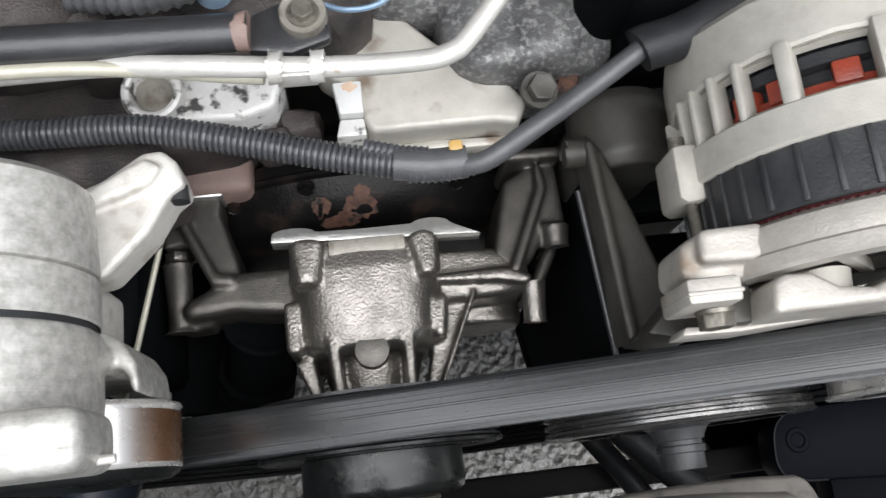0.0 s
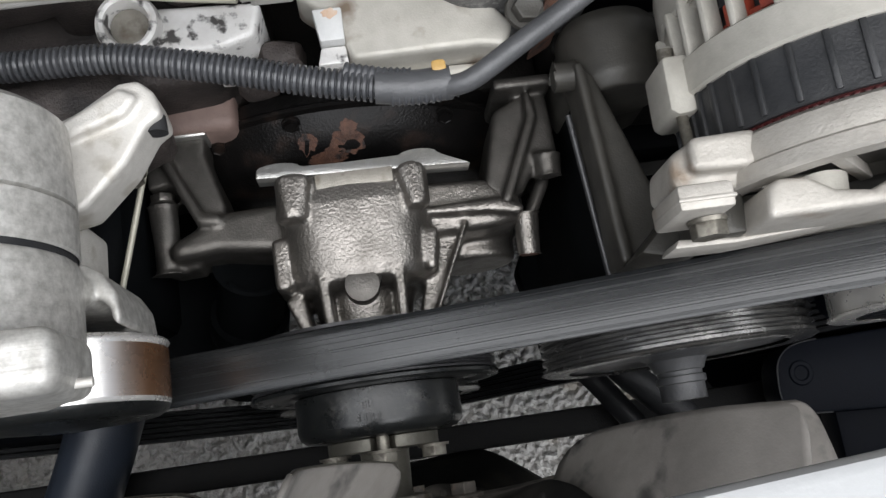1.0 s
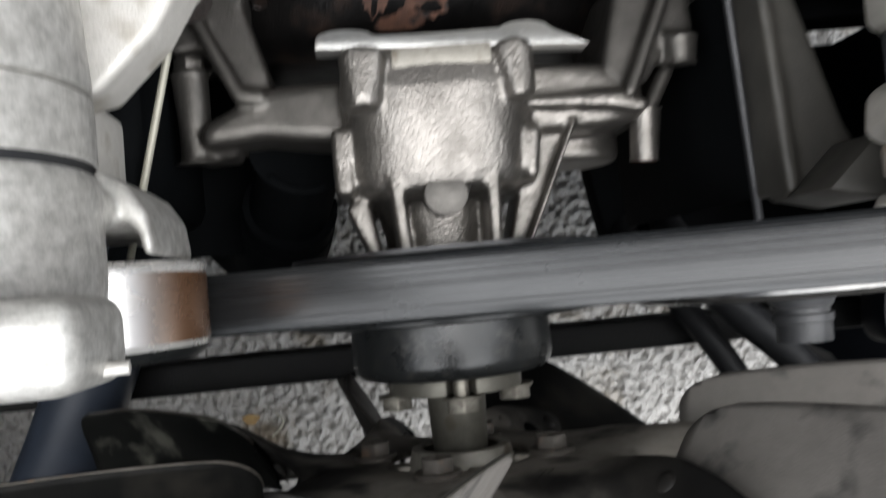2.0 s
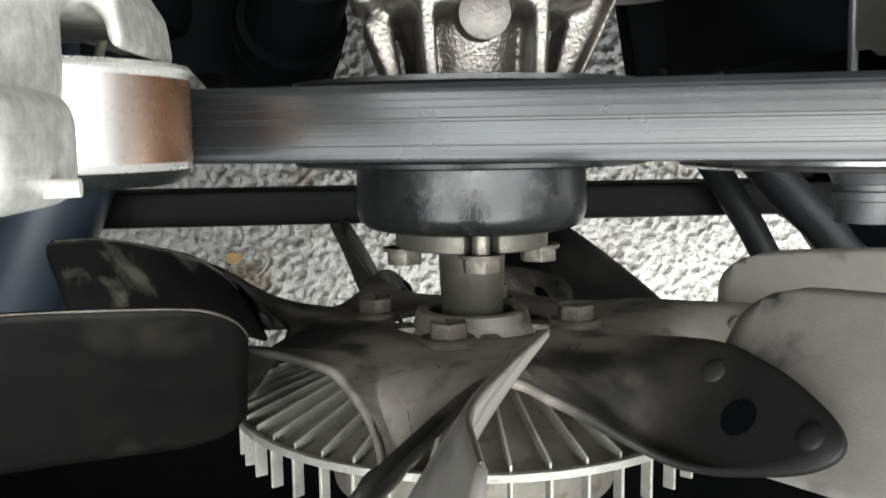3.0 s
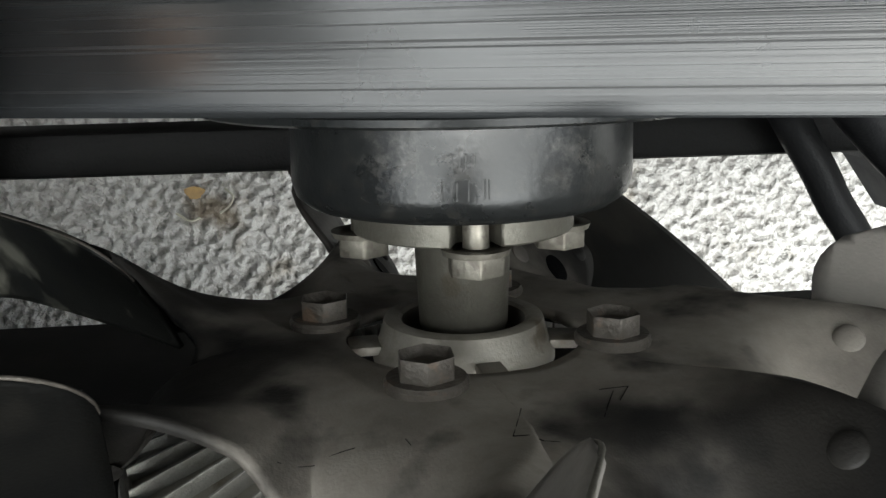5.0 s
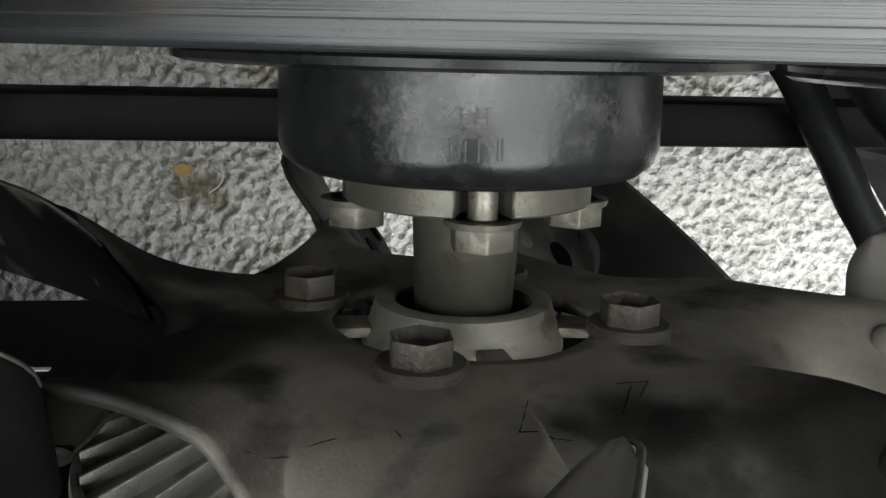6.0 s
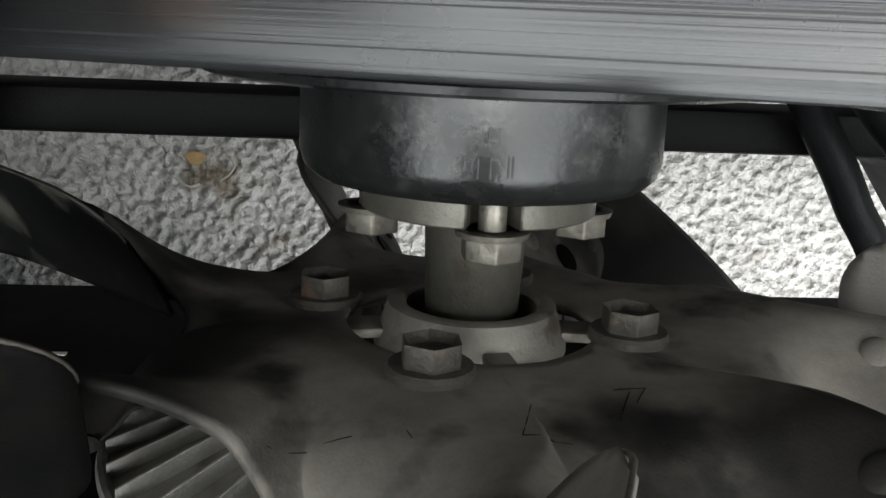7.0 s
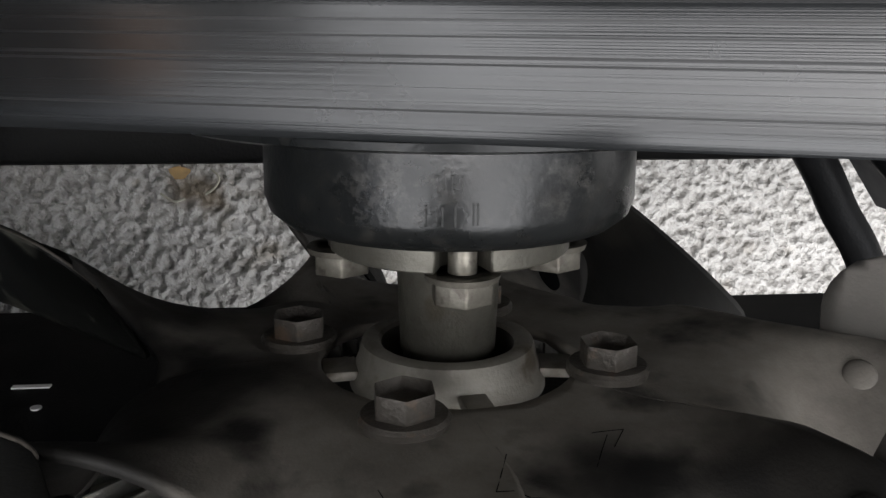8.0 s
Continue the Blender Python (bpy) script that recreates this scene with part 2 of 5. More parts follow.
M_BLUE = material("blue_cap", (0.26, 0.35, 0.45), (0.16, 0.24, 0.34), 0.35, 0.3, 80, 0.5, 0.1)


def dusty_shaded_hub():
    """Brown dust lies on the fan's hub; further out the old black paint shows in uneven patches. Some shade is painted
    in too.
    """
    m = M_FAN
    n, l = m.node_tree.nodes, m.node_tree.links
    b = n["Principled BSDF"]
    old = b.inputs["Base Color"].links[0].from_socket
    geo, away = n.new("ShaderNodeNewGeometry"), n.new("ShaderNodeVectorMath")
    away.operation = "SUBTRACT"
    away.inputs[1].default_value = (0, 0, 0.75)
    l.new(geo.outputs["Position"], away.inputs[0])
    flat = n.new("ShaderNodeVectorMath")
    flat.operation = "MULTIPLY"
    flat.inputs[1].default_value = (1, 0, 1)
    l.new(away.outputs["Vector"], flat.inputs[0])
    size = n.new("ShaderNodeVectorMath")
    size.operation = "LENGTH"
    l.new(flat.outputs["Vector"], size.inputs[0])
    tex = n.new("ShaderNodeTexNoise")
    tex.inputs["Scale"].default_value, tex.inputs["Detail"].default_value = 28, 5
    l.new(geo.outputs["Position"], tex.inputs["Vector"])
    add = n.new("ShaderNodeMath")
    add.operation = "MULTIPLY_ADD"
    add.inputs[1].default_value = 0.075
    l.new(tex.outputs["Fac"], add.inputs[0])
    l.new(size.outputs["Value"], add.inputs[2])
    edge = n.new("ShaderNodeMapRange")
    edge.interpolation_type = "SMOOTHSTEP"
    edge.inputs["From Min"].default_value, edge.inputs["From Max"].default_value = 0.106, 0.142
    l.new(add.outputs["Value"], edge.inputs["Value"])
    mix = n.new("ShaderNodeMix")
    mix.data_type = "RGBA"
    mix.inputs["B"].default_value = (0.022, 0.0205, 0.019, 1)
    l.new(old, mix.inputs["A"])
    l.new(edge.outputs["Result"], mix.inputs["Factor"])
    out = mix.outputs["Result"]
    # dark patches: black paint on the arms, plus painted shade on hub and rims
    for at, reach in (((0.084, -0.072, 0.842), 0.064), ((-0.060, -0.062, 0.768), 0.033), ((-0.074, -0.068, 0.712), 0.036), ((0.020, -0.062, 0.800), 0.010), ((-0.068, -0.058, 0.800), 0.024), ((0.030, -0.072, 0.838), 0.022)):
        gap = n.new("ShaderNodeVectorMath")
        gap.operation = "DISTANCE"
        gap.inputs[1].default_value = at
        l.new(geo.outputs["Position"], gap.inputs[0])
        far = n.new("ShaderNodeMath")
        far.operation = "MULTIPLY_ADD"
        far.inputs[1].default_value = 0.05
        l.new(tex.outputs["Fac"], far.inputs[0])
        l.new(gap.outputs["Value"], far.inputs[2])
        ring = n.new("ShaderNodeMapRange")
        ring.interpolation_type = "SMOOTHSTEP"
        ring.inputs["From Min"].default_value, ring.inputs["From Max"].default_value = reach + 0.034, reach + 0.012
        ring.inputs["To Max"].default_value = 0.9
        l.new(far.outputs["Value"], ring.inputs["Value"])
        over = n.new("ShaderNodeMix")
        over.data_type = "RGBA"
        over.inputs["B"].default_value = (0.010, 0.0098, 0.0095, 1)
        l.new(out, over.inputs["A"])
        l.new(ring.outputs["Result"], over.inputs["Factor"])
        out = over.outputs["Result"]
    l.new(out, b.inputs["Base Color"])


def gritty_ground():
    """Dark grit is strewn between the concrete's pale pebbles."""
    n, l = M_GROUND.node_tree.nodes, M_GROUND.node_tree.links
    b = n["Principled BSDF"]
    old = b.inputs["Base Color"].links[0].from_socket
    geo, grit = n.new("ShaderNodeNewGeometry"), n.new("ShaderNodeTexNoise")
    grit.inputs["Scale"].default_value, grit.inputs["Detail"].default_value = 150, 3
    l.new(geo.outputs["Position"], grit.inputs["Vector"])
    deep = n.new("ShaderNodeMapRange")
    deep.inputs["From Min"].default_value, deep.inputs["From Max"].default_value = 0.50, 0.64
    deep.inputs["To Max"].default_value = 0.45
    l.new(grit.outputs["Fac"], deep.inputs["Value"])
    mix = n.new("ShaderNodeMix")
    mix.data_type = "RGBA"
    mix.inputs["B"].default_value = (0.11, 0.10, 0.086, 1)
    l.new(old, mix.inputs["A"])
    l.new(deep.outputs["Result"], mix.inputs["Factor"])
    n["Bump"].inputs["Distance"].default_value = 0.008
    n["Bump"].invert = True
    l.new(grit.outputs["Fac"], n["Bump"].inputs["Height"])
    # a brown stain of fallen litter
    gap = n.new("ShaderNodeVectorMath")
    gap.operation = "DISTANCE"
    gap.inputs[1].default_value = (-0.132, -0.118, 0.25)
    l.new(geo.outputs["Position"], gap.inputs[0])
    tex = n.new("ShaderNodeTexNoise")
    tex.inputs["Scale"].default_value, tex.inputs["Detail"].default_value = 55, 4
    l.new(geo.outputs["Position"], tex.inputs["Vector"])
    add = n.new("ShaderNodeMath")
    add.operation = "MULTIPLY_ADD"
    add.inputs[1].default_value = 0.07
    l.new(tex.outputs["Fac"], add.inputs[0])
    l.new(gap.outputs["Value"], add.inputs[2])
    ring = n.new("ShaderNodeMapRange")
    ring.inputs["From Min"].default_value, ring.inputs["From Max"].default_value = 0.062, 0.040
    ring.inputs["To Max"].default_value = 0.8
    l.new(add.outputs["Value"], ring.inputs["Value"])
    stain = n.new("ShaderNodeMix")
    stain.data_type = "RGBA"
    stain.inputs["B"].default_value = (0.115, 0.085, 0.05, 1)
    l.new(mix.outputs["Result"], stain.inputs["A"])
    l.new(ring.outputs["Result"], stain.inputs["Factor"])
    l.new(stain.outputs["Result"], b.inputs["Base Color"])


def scuffed_cup():
    """Two scuffed places on the pulley's cup, rubbed through to grey metal in fine scratches."""
    m = M_PULLEY.copy()
    m.name = "scuffed_black_steel"
    m.node_tree.nodes["Principled BSDF"].inputs["Specular IOR Level"].default_value = 0.5
    n, l = m.node_tree.nodes, m.node_tree.links
    b = n["Principled BSDF"]
    geo, scratch = n.new("ShaderNodeNewGeometry"), n.new("ShaderNodeTexNoise")
    scratch.inputs["Scale"].default_value, scratch.inputs["Detail"].default_value, scratch.inputs["Roughness"].default_value = 260, 8, 0.8
    l.new(geo.outputs["Position"], scratch.inputs["Vector"])
    out, bare = b.inputs["Base Color"].links[0].from_socket, None
    for at, reach in (((-0.0149, -0.0165, 0.7835), 0.0150), ((0.0165, -0.0165, 0.7828), 0.0120)):
        gap = n.new("ShaderNodeVectorMath")
        gap.operation = "DISTANCE"
        gap.inputs[1].default_value = at
        l.new(geo.outputs["Position"], gap.inputs[0])
        fade = n.new("ShaderNodeMapRange")
        fade.inputs["From Min"].default_value, fade.inputs["From Max"].default_value = reach, 0.0
        fade.inputs["To Min"].default_value, fade.inputs["To Max"].default_value = -0.16, 0.06
        l.new(gap.outputs["Value"], fade.inputs["Value"])
        add = n.new("ShaderNodeMath")
        l.new(scratch.outputs["Fac"], add.inputs[0])
        l.new(fade.outputs["Result"], add.inputs[1])
        cut = n.new("ShaderNodeMapRange")
        cut.inputs["From Min"].default_value, cut.inputs["From Max"].default_value = 0.46, 0.74
        l.new(add.outputs["Value"], cut.inputs["Value"])
        over = n.new("ShaderNodeMix")
        over.data_type = "RGBA"
        over.inputs["B"].default_value = (0.075, 0.072, 0.066, 1)
        l.new(out, over.inputs["A"])
        l.new(cut.outputs["Result"], over.inputs["Factor"])
        out = over.outputs["Result"]
    l.new(out, b.inputs["Base Color"])
    return m


gritty_ground()
dusty_shaded_hub()
M_CUP = scuffed_cup()


# ---- mesh helpers ----
BASE = {}            # the base point of every thing, by name


def merged(*parts):
    """One bmesh out of several."""
    out = bmesh.new()
    for bm in parts:
        me = bpy.data.meshes.new("tmp")
        bm.to_mesh(me)
        bm.free()
        out.from_mesh(me)
        bpy.data.meshes.remove(me)
    return out


def lathe(profile, cx, cz, seg=64, a0=0.0, a1=360.0):
    """Turns (y, radius) round the y axis through (cx, cz)."""
    bm = bmesh.new()
    full = a1 - a0 >= 359.9
    cols = seg if full else seg + 1
    rows = []
    for y, r in profile:
        rows.append([bm.verts.new((cx + r * math.cos(radians(a0 + (a1 - a0) * k / seg)), y, cz + r * math.sin(radians(a0 + (a1 - a0) * k / seg))))
                     for k in range(cols)])
    for a, b in zip(rows, rows[1:]):
        for k in range(seg):
            j = (k + 1) % cols
            bm.faces.new((a[k], a[j], b[j], b[k]))
    bmesh.ops.remove_doubles(bm, verts=bm.verts, dist=1e-6)
    bmesh.ops.recalc_face_normals(bm, faces=bm.faces)
    return bm


def spline(points, steps=8):
    """Catmull-Rom through the points."""
    p = [Vector(q) for q in points]
    p = [2 * p[0] - p[1], *p, 2 * p[-1] - p[-2]]
    out = []
    for i in range(1, len(p) - 2):
        for k in range(steps):
            t = k / steps
            out.append(0.5 * (2 * p[i] + (p[i + 1] - p[i - 1]) * t + (2 * p[i - 1] - 5 * p[i] + 4 * p[i + 1] - p[i + 2]) * t * t
                              + (3 * p[i] - p[i - 1] - 3 * p[i + 1] + p[i + 2]) * t ** 3))
    return out + [p[-2]]


def sweep(path, radius, seg=16, close=True):
    """A tube along path; radius is a number or a function of the length along it."""
    bm = bmesh.new()
    rings, side, length = [], None, 0.0
    for i, q in enumerate(path):
        way = (path[min(i + 1, len(path) - 1)] - path[max(i - 1, 0)]).normalized()
        if i:
            length += (q - path[i - 1]).length
        if side is None:
            side = way.orthogonal().normalized()
        side = (side - way * side.dot(way)).normalized()
        up = way.cross(side)
        r = radius(length) if callable(radius) else radius
        rings.append([bm.verts.new(q + (side * math.cos(2 * math.pi * k / seg) + up * math.sin(2 * math.pi * k / seg)) * r) for k in range(seg)])
    for a, b in zip(rings, rings[1:]):
        for k in range(seg):
            bm.faces.new((a[k], a[(k + 1) % seg], b[(k + 1) % seg], b[k]))
    if close:
        bm.faces.new(rings[0][::-1])
        bm.faces.new(rings[-1])
    bmesh.ops.recalc_face_normals(bm, faces=bm.faces)
    return bm


def tube(points, radius, seg=16, steps=8):
    return sweep(spline(points, steps), radius, seg)


def soften(bm, width, seg=2, angle=30):
    """Rounds every edge sharper than angle."""
    edges = [e for e in bm.edges if len(e.link_faces) == 2 and e.calc_face_angle(0) > radians(angle)]
    if width and edges:
        bmesh.ops.bevel(bm, geom=edges, offset=width, offset_type="OFFSET", segments=seg, profile=0.5, affect="EDGES", clamp_overlap=True)
    return bm


def prism(outline, lo, hi, axis="z", bevel=0.001, seg=2):
    """Extrudes an outline. axis z: (x, y) pairs between heights; axis y: (x, z) pairs; axis x: (y, z) pairs."""
    bm = bmesh.new()
    put = {"z": lambda a, b, c: (a, b, c), "y": lambda a, b, c: (a, c, b), "x": lambda a, b, c: (c, a, b)}[axis]
    low = [bm.verts.new(put(a, b, lo)) for a, b in outline]
    high = [bm.verts.new(put(a, b, hi)) for a, b in outline]
    bm.faces.new(low)
    bm.faces.new(high)
    for k in range(len(outline)):
        j = (k + 1) % len(outline)
        bm.faces.new((low[k], low[j], high[j], high[k]))
    bmesh.ops.recalc_face_normals(bm, faces=bm.faces)
    return soften(bm, bevel, seg)


def box(x0, x1, y0, y1, z0, z1, bevel=0.001, seg=2):
    return prism([(x0, y0), (x1, y0), (x1, y1), (x0, y1)], z0, z1, "z", bevel, seg)


def rod(a, b, r0, r1=None, seg=24, bevel=0.0):
    """A straight, perhaps tapered, round bar from a to b."""
    a, b = Vector(a), Vector(b)
    bm = bmesh.new()
    bmesh.ops.create_cone(bm, cap_ends=True, segments=seg, radius1=r0, radius2=r0 if r1 is None else r1, depth=(b - a).length)
    bm.transform(Matrix.Translation((a + b) / 2) @ (b - a).to_track_quat("Z", "Y").to_matrix().to_4x4())
    return soften(bm, bevel, 2, 60)


def hexhead(at, way, across, height, flange=0.0, lip=0.12, dish=0.12):
    """A hexagon bolt head with a dished top, standing on at and pointing along way."""
    turn = Matrix.Translation(at) @ Vector(way).to_track_quat("Z", "Y").to_matrix().to_4x4()
    r = across / math.sqrt(3)
    bm = bmesh.new()
    bmesh.ops.create_cone(bm, cap_ends=True, segments=6, radius1=r, radius2=r, depth=height)
    bm.transform(Matrix.Translation((0, 0, height / 2)))
    top = [f for f in bm.faces if f.calc_center_median().z > height * 0.9][0]
    inner = bmesh.ops.inset_region(bm, faces=[top], thickness=across * lip)
    bmesh.ops.translate(bm, verts=top.verts, vec=(0, 0, -height * dish))
    soften(bm, across * 0.045, 2, 40)
    if flange:
        disc = bmesh.new()
        bmesh.ops.create_cone(disc, cap_ends=True, segments=28, radius1=flange, radius2=flange * 0.95, depth=height * 0.22)
        disc.transform(Matrix.Translation((0, 0, height * 0.11)))
        bm = merged(bm, disc)
    bm.transform(turn)
    return bm


def lump(at, size, seed=0, rough=0.08, seg=24):
    """A cast, uneven rounded mass."""
    bm = bmesh.new()
    bmesh.ops.create_uvsphere(bm, u_segments=seg, v_segments=seg // 2, radius=1)
    for v in bm.verts:
        d = Vector((math.copysign(abs(c) ** 0.6, c) for c in v.co))
        v.co = d * (1 + rough * noise.noise(v.co * 1.7 + Vector((seed, 0, 0))))
    bm.transform(Matrix.Translation(at) @ Matrix.Diagonal((*size, 1)))
    return bm


def part(name, bm, material_, parent=None, label="", base=None, smooth=35):
    """Links a bmesh, given in world places, as one mesh object under a thing or under a part."""
    me = bpy.data.meshes.new(name)
    here = BASE[parent.name] if parent else (base or (0, 0, 0))
    bm.transform(Matrix.Translation(-Vector(here)))
    bm.to_mesh(me)
    bm.free()
    me.materials.append(material_)
    for p in me.polygons:
        p.use_smooth = True
    me.set_sharp_from_angle(angle=radians(smooth))
    ob = new(name, me)
    BASE[ob.name] = Vector(here)
    if parent:
        ob.parent = parent
    else:
        ob.location = here
    return tagged(ob, label)


def cast(name, masses, material_, parent, label="", grain=0.0011, rounds=5):
    """One casting, fused out of overlapping masses with soft fillets between them."""
    ob = part(name, merged(*masses), material_, parent, label)
    fuse = ob.modifiers.new("fuse", "REMESH")
    fuse.mode, fuse.voxel_size, fuse.use_smooth_shade = "VOXEL", grain, True
    ease = ob.modifiers.new("ease", "SMOOTH")
    ease.factor, ease.iterations = 0.5, rounds
    return ob


def thing(name, at, label, category, group="", kind=""):
    ob = new(name)
    ob.empty_display_size = 0.01
    ob.location = at
    BASE[ob.name] = Vector(at)
    return tagged(ob, label, category, group, kind)


def single(name, bm, mat, at, label, category, group="", kind="", smooth=35):
    """A thing of one mesh."""
    return tagged(part(name, bm, mat, None, "", at, smooth), label, category, group, kind)


def polar(r, a, y):
    """A point at radius r and angle a round the fan's shaft."""
    return Vector((r * math.cos(radians(a)), y, AXIS + r * math.sin(radians(a))))


AXIS = 0.75          # height of the fan's shaft
GROUND = 0.25        # height of the ground


# ---- ground and engine bay ----
def ground():
    """One sheet: a fine, pebbly middle and a coarse surround out to the horizon."""
    near_x = [-0.42 + 0.86 * k / 500 for k in range(501)]
    near_y = [-0.30 + 0.50 * k / 290 for k in range(291)]
    far = [1.0, 2, 5, 15, 60, 300]
    xs = [-v for v in reversed(far)] + [-0.6, -0.5] + near_x + [0.5, 0.6] + far
    ys = [-v for v in reversed(far)] + [-0.6, -0.45] + near_y + [0.35, 0.6] + far
    verts, faces = [], []
    for y in ys:
        for x in xs:
            h = 0.0
            if abs(x) <= 0.45 and -0.31 <= y <= 0.21:
                p = Vector((x, y, 0))
                q = p + 0.004 * Vector((noise.noise(p * 60), noise.noise(p * 60 + Vector((7, 3, 1))), 0))
                h = 0.0030 * math.tanh(2.6 * noise.noise(q * 165)) + 0.0014 * noise.noise(q * 320) + 0.0030 * noise.noise(p * 26)
            verts.append((x, y, h))
    n, rows = len(xs), len(ys)
    for j in range(rows - 1):
        for i in range(n - 1):
            a = j * n + i
            faces.append((a, a + 1, a + n + 1, a + n))
    me = bpy.data.meshes.new("ground")
    me.from_pydata(verts, [], faces)
    me.materials.append(M_GROUND)
    for p in me.polygons:
        p.use_smooth = True
    ob = new("ground", me)
    ob.location = (0, 0, GROUND)
    return tagged(ob, "rough grey pebbly concrete ground under the engine", "ground", kind="structure")


ground()


def bay_wall(name, bm, mat, at, label):
    return single(name, bm, mat, at, label, "wall", kind="structure")


# side panels are unseen additions: left closed to darken the ground, right open
bay_wall("wall_left", box(-0.60, -0.56, -0.55, 0.75, 0.25, 1.10, 0.004), M_DARK, (-0.58, 0.1, 0.25), "added unseen black side panel that shapes the bay's light")
bay_wall("wall_right", box(0.62, 0.66, -0.55, 0.75, 0.85, 1.0, 0.004), M_DARK, (0.64, 0.1, 0.85), "added unseen black side panel that shapes the bay's light")
bay_wall("wall_rear", box(-0.60, 0.66, 0.71, 0.75, 0.40, 1.10, 0.004), M_DARK, (0, 0.73, 0.40), "black bulkhead behind the engine")
bay_wall("wall_front", box(-0.45, 0.40, -0.150, -0.135, 0.478, 0.93, 0.004), M_DARK, (0, -0.142, 0.53), "black radiator shroud in front of the fan")
# three more unseen blockers that keep light off the ground at the left
bay_wall("wall_valance", box(-0.60, 0.02, -0.46, -0.44, 0.25, 0.56, 0.004), M_DARK, (-0.22, -0.45, 0.25), "added unseen black panel blocking light low at the front left")
bay_wall("wall_radiator", box(-0.60, 0.04, -0.44, -0.155, 0.56, 0.92, 0.004), M_DARK, (-0.22, -0.30, 0.56), "added unseen black block behind the shroud, blocking light at the left")
bay_wall("wall_arch", box(-0.56, -0.46, -0.44, 0.71, 0.66, 0.70, 0.004), M_DARK, (-0.43, 0.1, 0.66), "added unseen black panel blocking light at the left side")

single("hood", prism([(0.74, 1.10), (0.76, 1.10), (0.10, 2.15), (0.08, 2.15)], -0.62, 0.68, "x", 0.002), M_DARK, (0, 0.75, 1.10), "raised hood with a black underside", "hood", kind="structure")

# crossmember below the pulleys
single("crossmember", box(-0.56, 0.62, -0.0415, -0.0250, 0.562, 0.607, 0.003), M_FRAME, (0, -0.035, 0.562),
       "black painted steel crossmember under the fan", "crossmember", kind="structure")
# painted panel over the radiator
single("radiator_support", prism([(-0.45, -0.110), (0.10, -0.080), (0.50, -0.085), (0.50, -0.060), (0.10, -0.0505), (-0.45, -0.085)], 0.992, 1.0, "z", 0.003),
       M_PANEL, (0, -0.2, 0.99), "pale grey painted radiator support panel", "panel", kind="structure")

# ---- engine ----
block = thing("engine_block", (0.0, 0.30, 0.35), "grimy black cast engine block behind the water pump", "engine", kind="structure")
part("block", box(-0.20, 0.26, 0.150, 0.60, 0.35, 0.72, 0.008), M_BLOCK, block)
part("front_face", box(-0.10, 0.10, 0.130, 0.152, 0.40, 0.745, 0.006), M_BLOCK, block)
part("cylinder_head", prism([(-0.30, 0.128), (-0.112, 0.122), (-0.050, 0.128), (-0.030, 0.160), (-0.03, 0.5), (-0.30, 0.5)], 0.70, 0.800, "z", 0.006, 3), M_HEAD, block,
     "brown grimy cast cylinder head")
part("boss", box(-0.092, -0.0475, 0.1165, 0.160, 0.70, 0.770, 0.005, 3), M_PINK, block, "pinkish primer-stained cast boss")
part("cylinder_head", prism([(0.10, 0.135), (0.34, 0.120), (0.34, 0.5), (0.10, 0.5)], 0.66, 0.770, "z", 0.006, 3), M_BLOCK, block, "black grimy cast cylinder head")
part("oil_pan", box(-0.13, 0.13, 0.17, 0.58, 0.33, 0.40, 0.02, 3), M_BLOCK, block)


def timing_cover():
    t = thing("timing_cover", (0, 0.115, 0.56), "black timing cover with patches of orange rust", "engine cover")
    part("cover", lathe([(0.130, 0.0), (0.130, 0.106), (0.1235, 0.106), (0.1225, 0.1075), (0.1205, 0.1075), (0.1195, 0.1045), (0.112, 0.101), (0.104, 0.096), (0.098, 0.088), (0.096, 0.06), (0.096, 0.0)], 0, 0.664, 96), M_TIMING, t)
    for a in (125, 103, 62):
        p = Vector((0.1035 * math.cos(radians(a)), 0.1165, 0.664 + 0.1035 * math.sin(radians(a))))
        part("bolt", hexhead(p, (0, -0.9, 0.5), 0.006, 0.004, 0.0045), M_TIMING, t)
    for i, (x0, x1, y0, y1) in enumerate(((-0.0215, -0.0125, 0.1035, 0.1115), (-0.019, 0.001, 0.0988, 0.1030), (-0.006, 0.0095, 0.1015, 0.1105), (-0.0015, 0.0065, 0.1085, 0.1150), (-0.010, -0.003, 0.1000, 0.1045))):
        pts = []
        for k in range(56):
            a = 2 * math.pi * k / 56
            wob = 1 + 0.38 * noise.noise(Vector((2.2 * math.cos(a), 2.2 * math.sin(a), 3.7 * i))) + 0.16 * noise.noise(Vector((7 * math.cos(a), 7 * math.sin(a), 3.7 * i)))
            pts.append(((x0 + x1) / 2 + (x1 - x0) / 2 * math.cos(a) * wob, (y0 + y1) / 2 + (y1 - y0) / 2 * math.sin(a) * wob))
        bm = bmesh.new()
        prof = [(0.096, 0.06), (0.096, 0.082), (0.098, 0.088), (0.104, 0.096), (0.112, 0.101), (0.119, 0.103), (0.122, 0.106), (0.130, 0.106)]
        vs = []
        for x, y in pts:
            r = float(np.interp(y, [q[0] for q in prof[1:]], [q[1] for q in prof[1:]]))
            vs.append(bm.verts.new((x, y, 0.6643 + 0.00012 * i + math.sqrt(max(1e-6, r * r - x * x)))))
        bm.faces.new(vs)
        part("rust_patch", bm, M_RUST, t, "orange rust patch")
    return t


timing_cover()


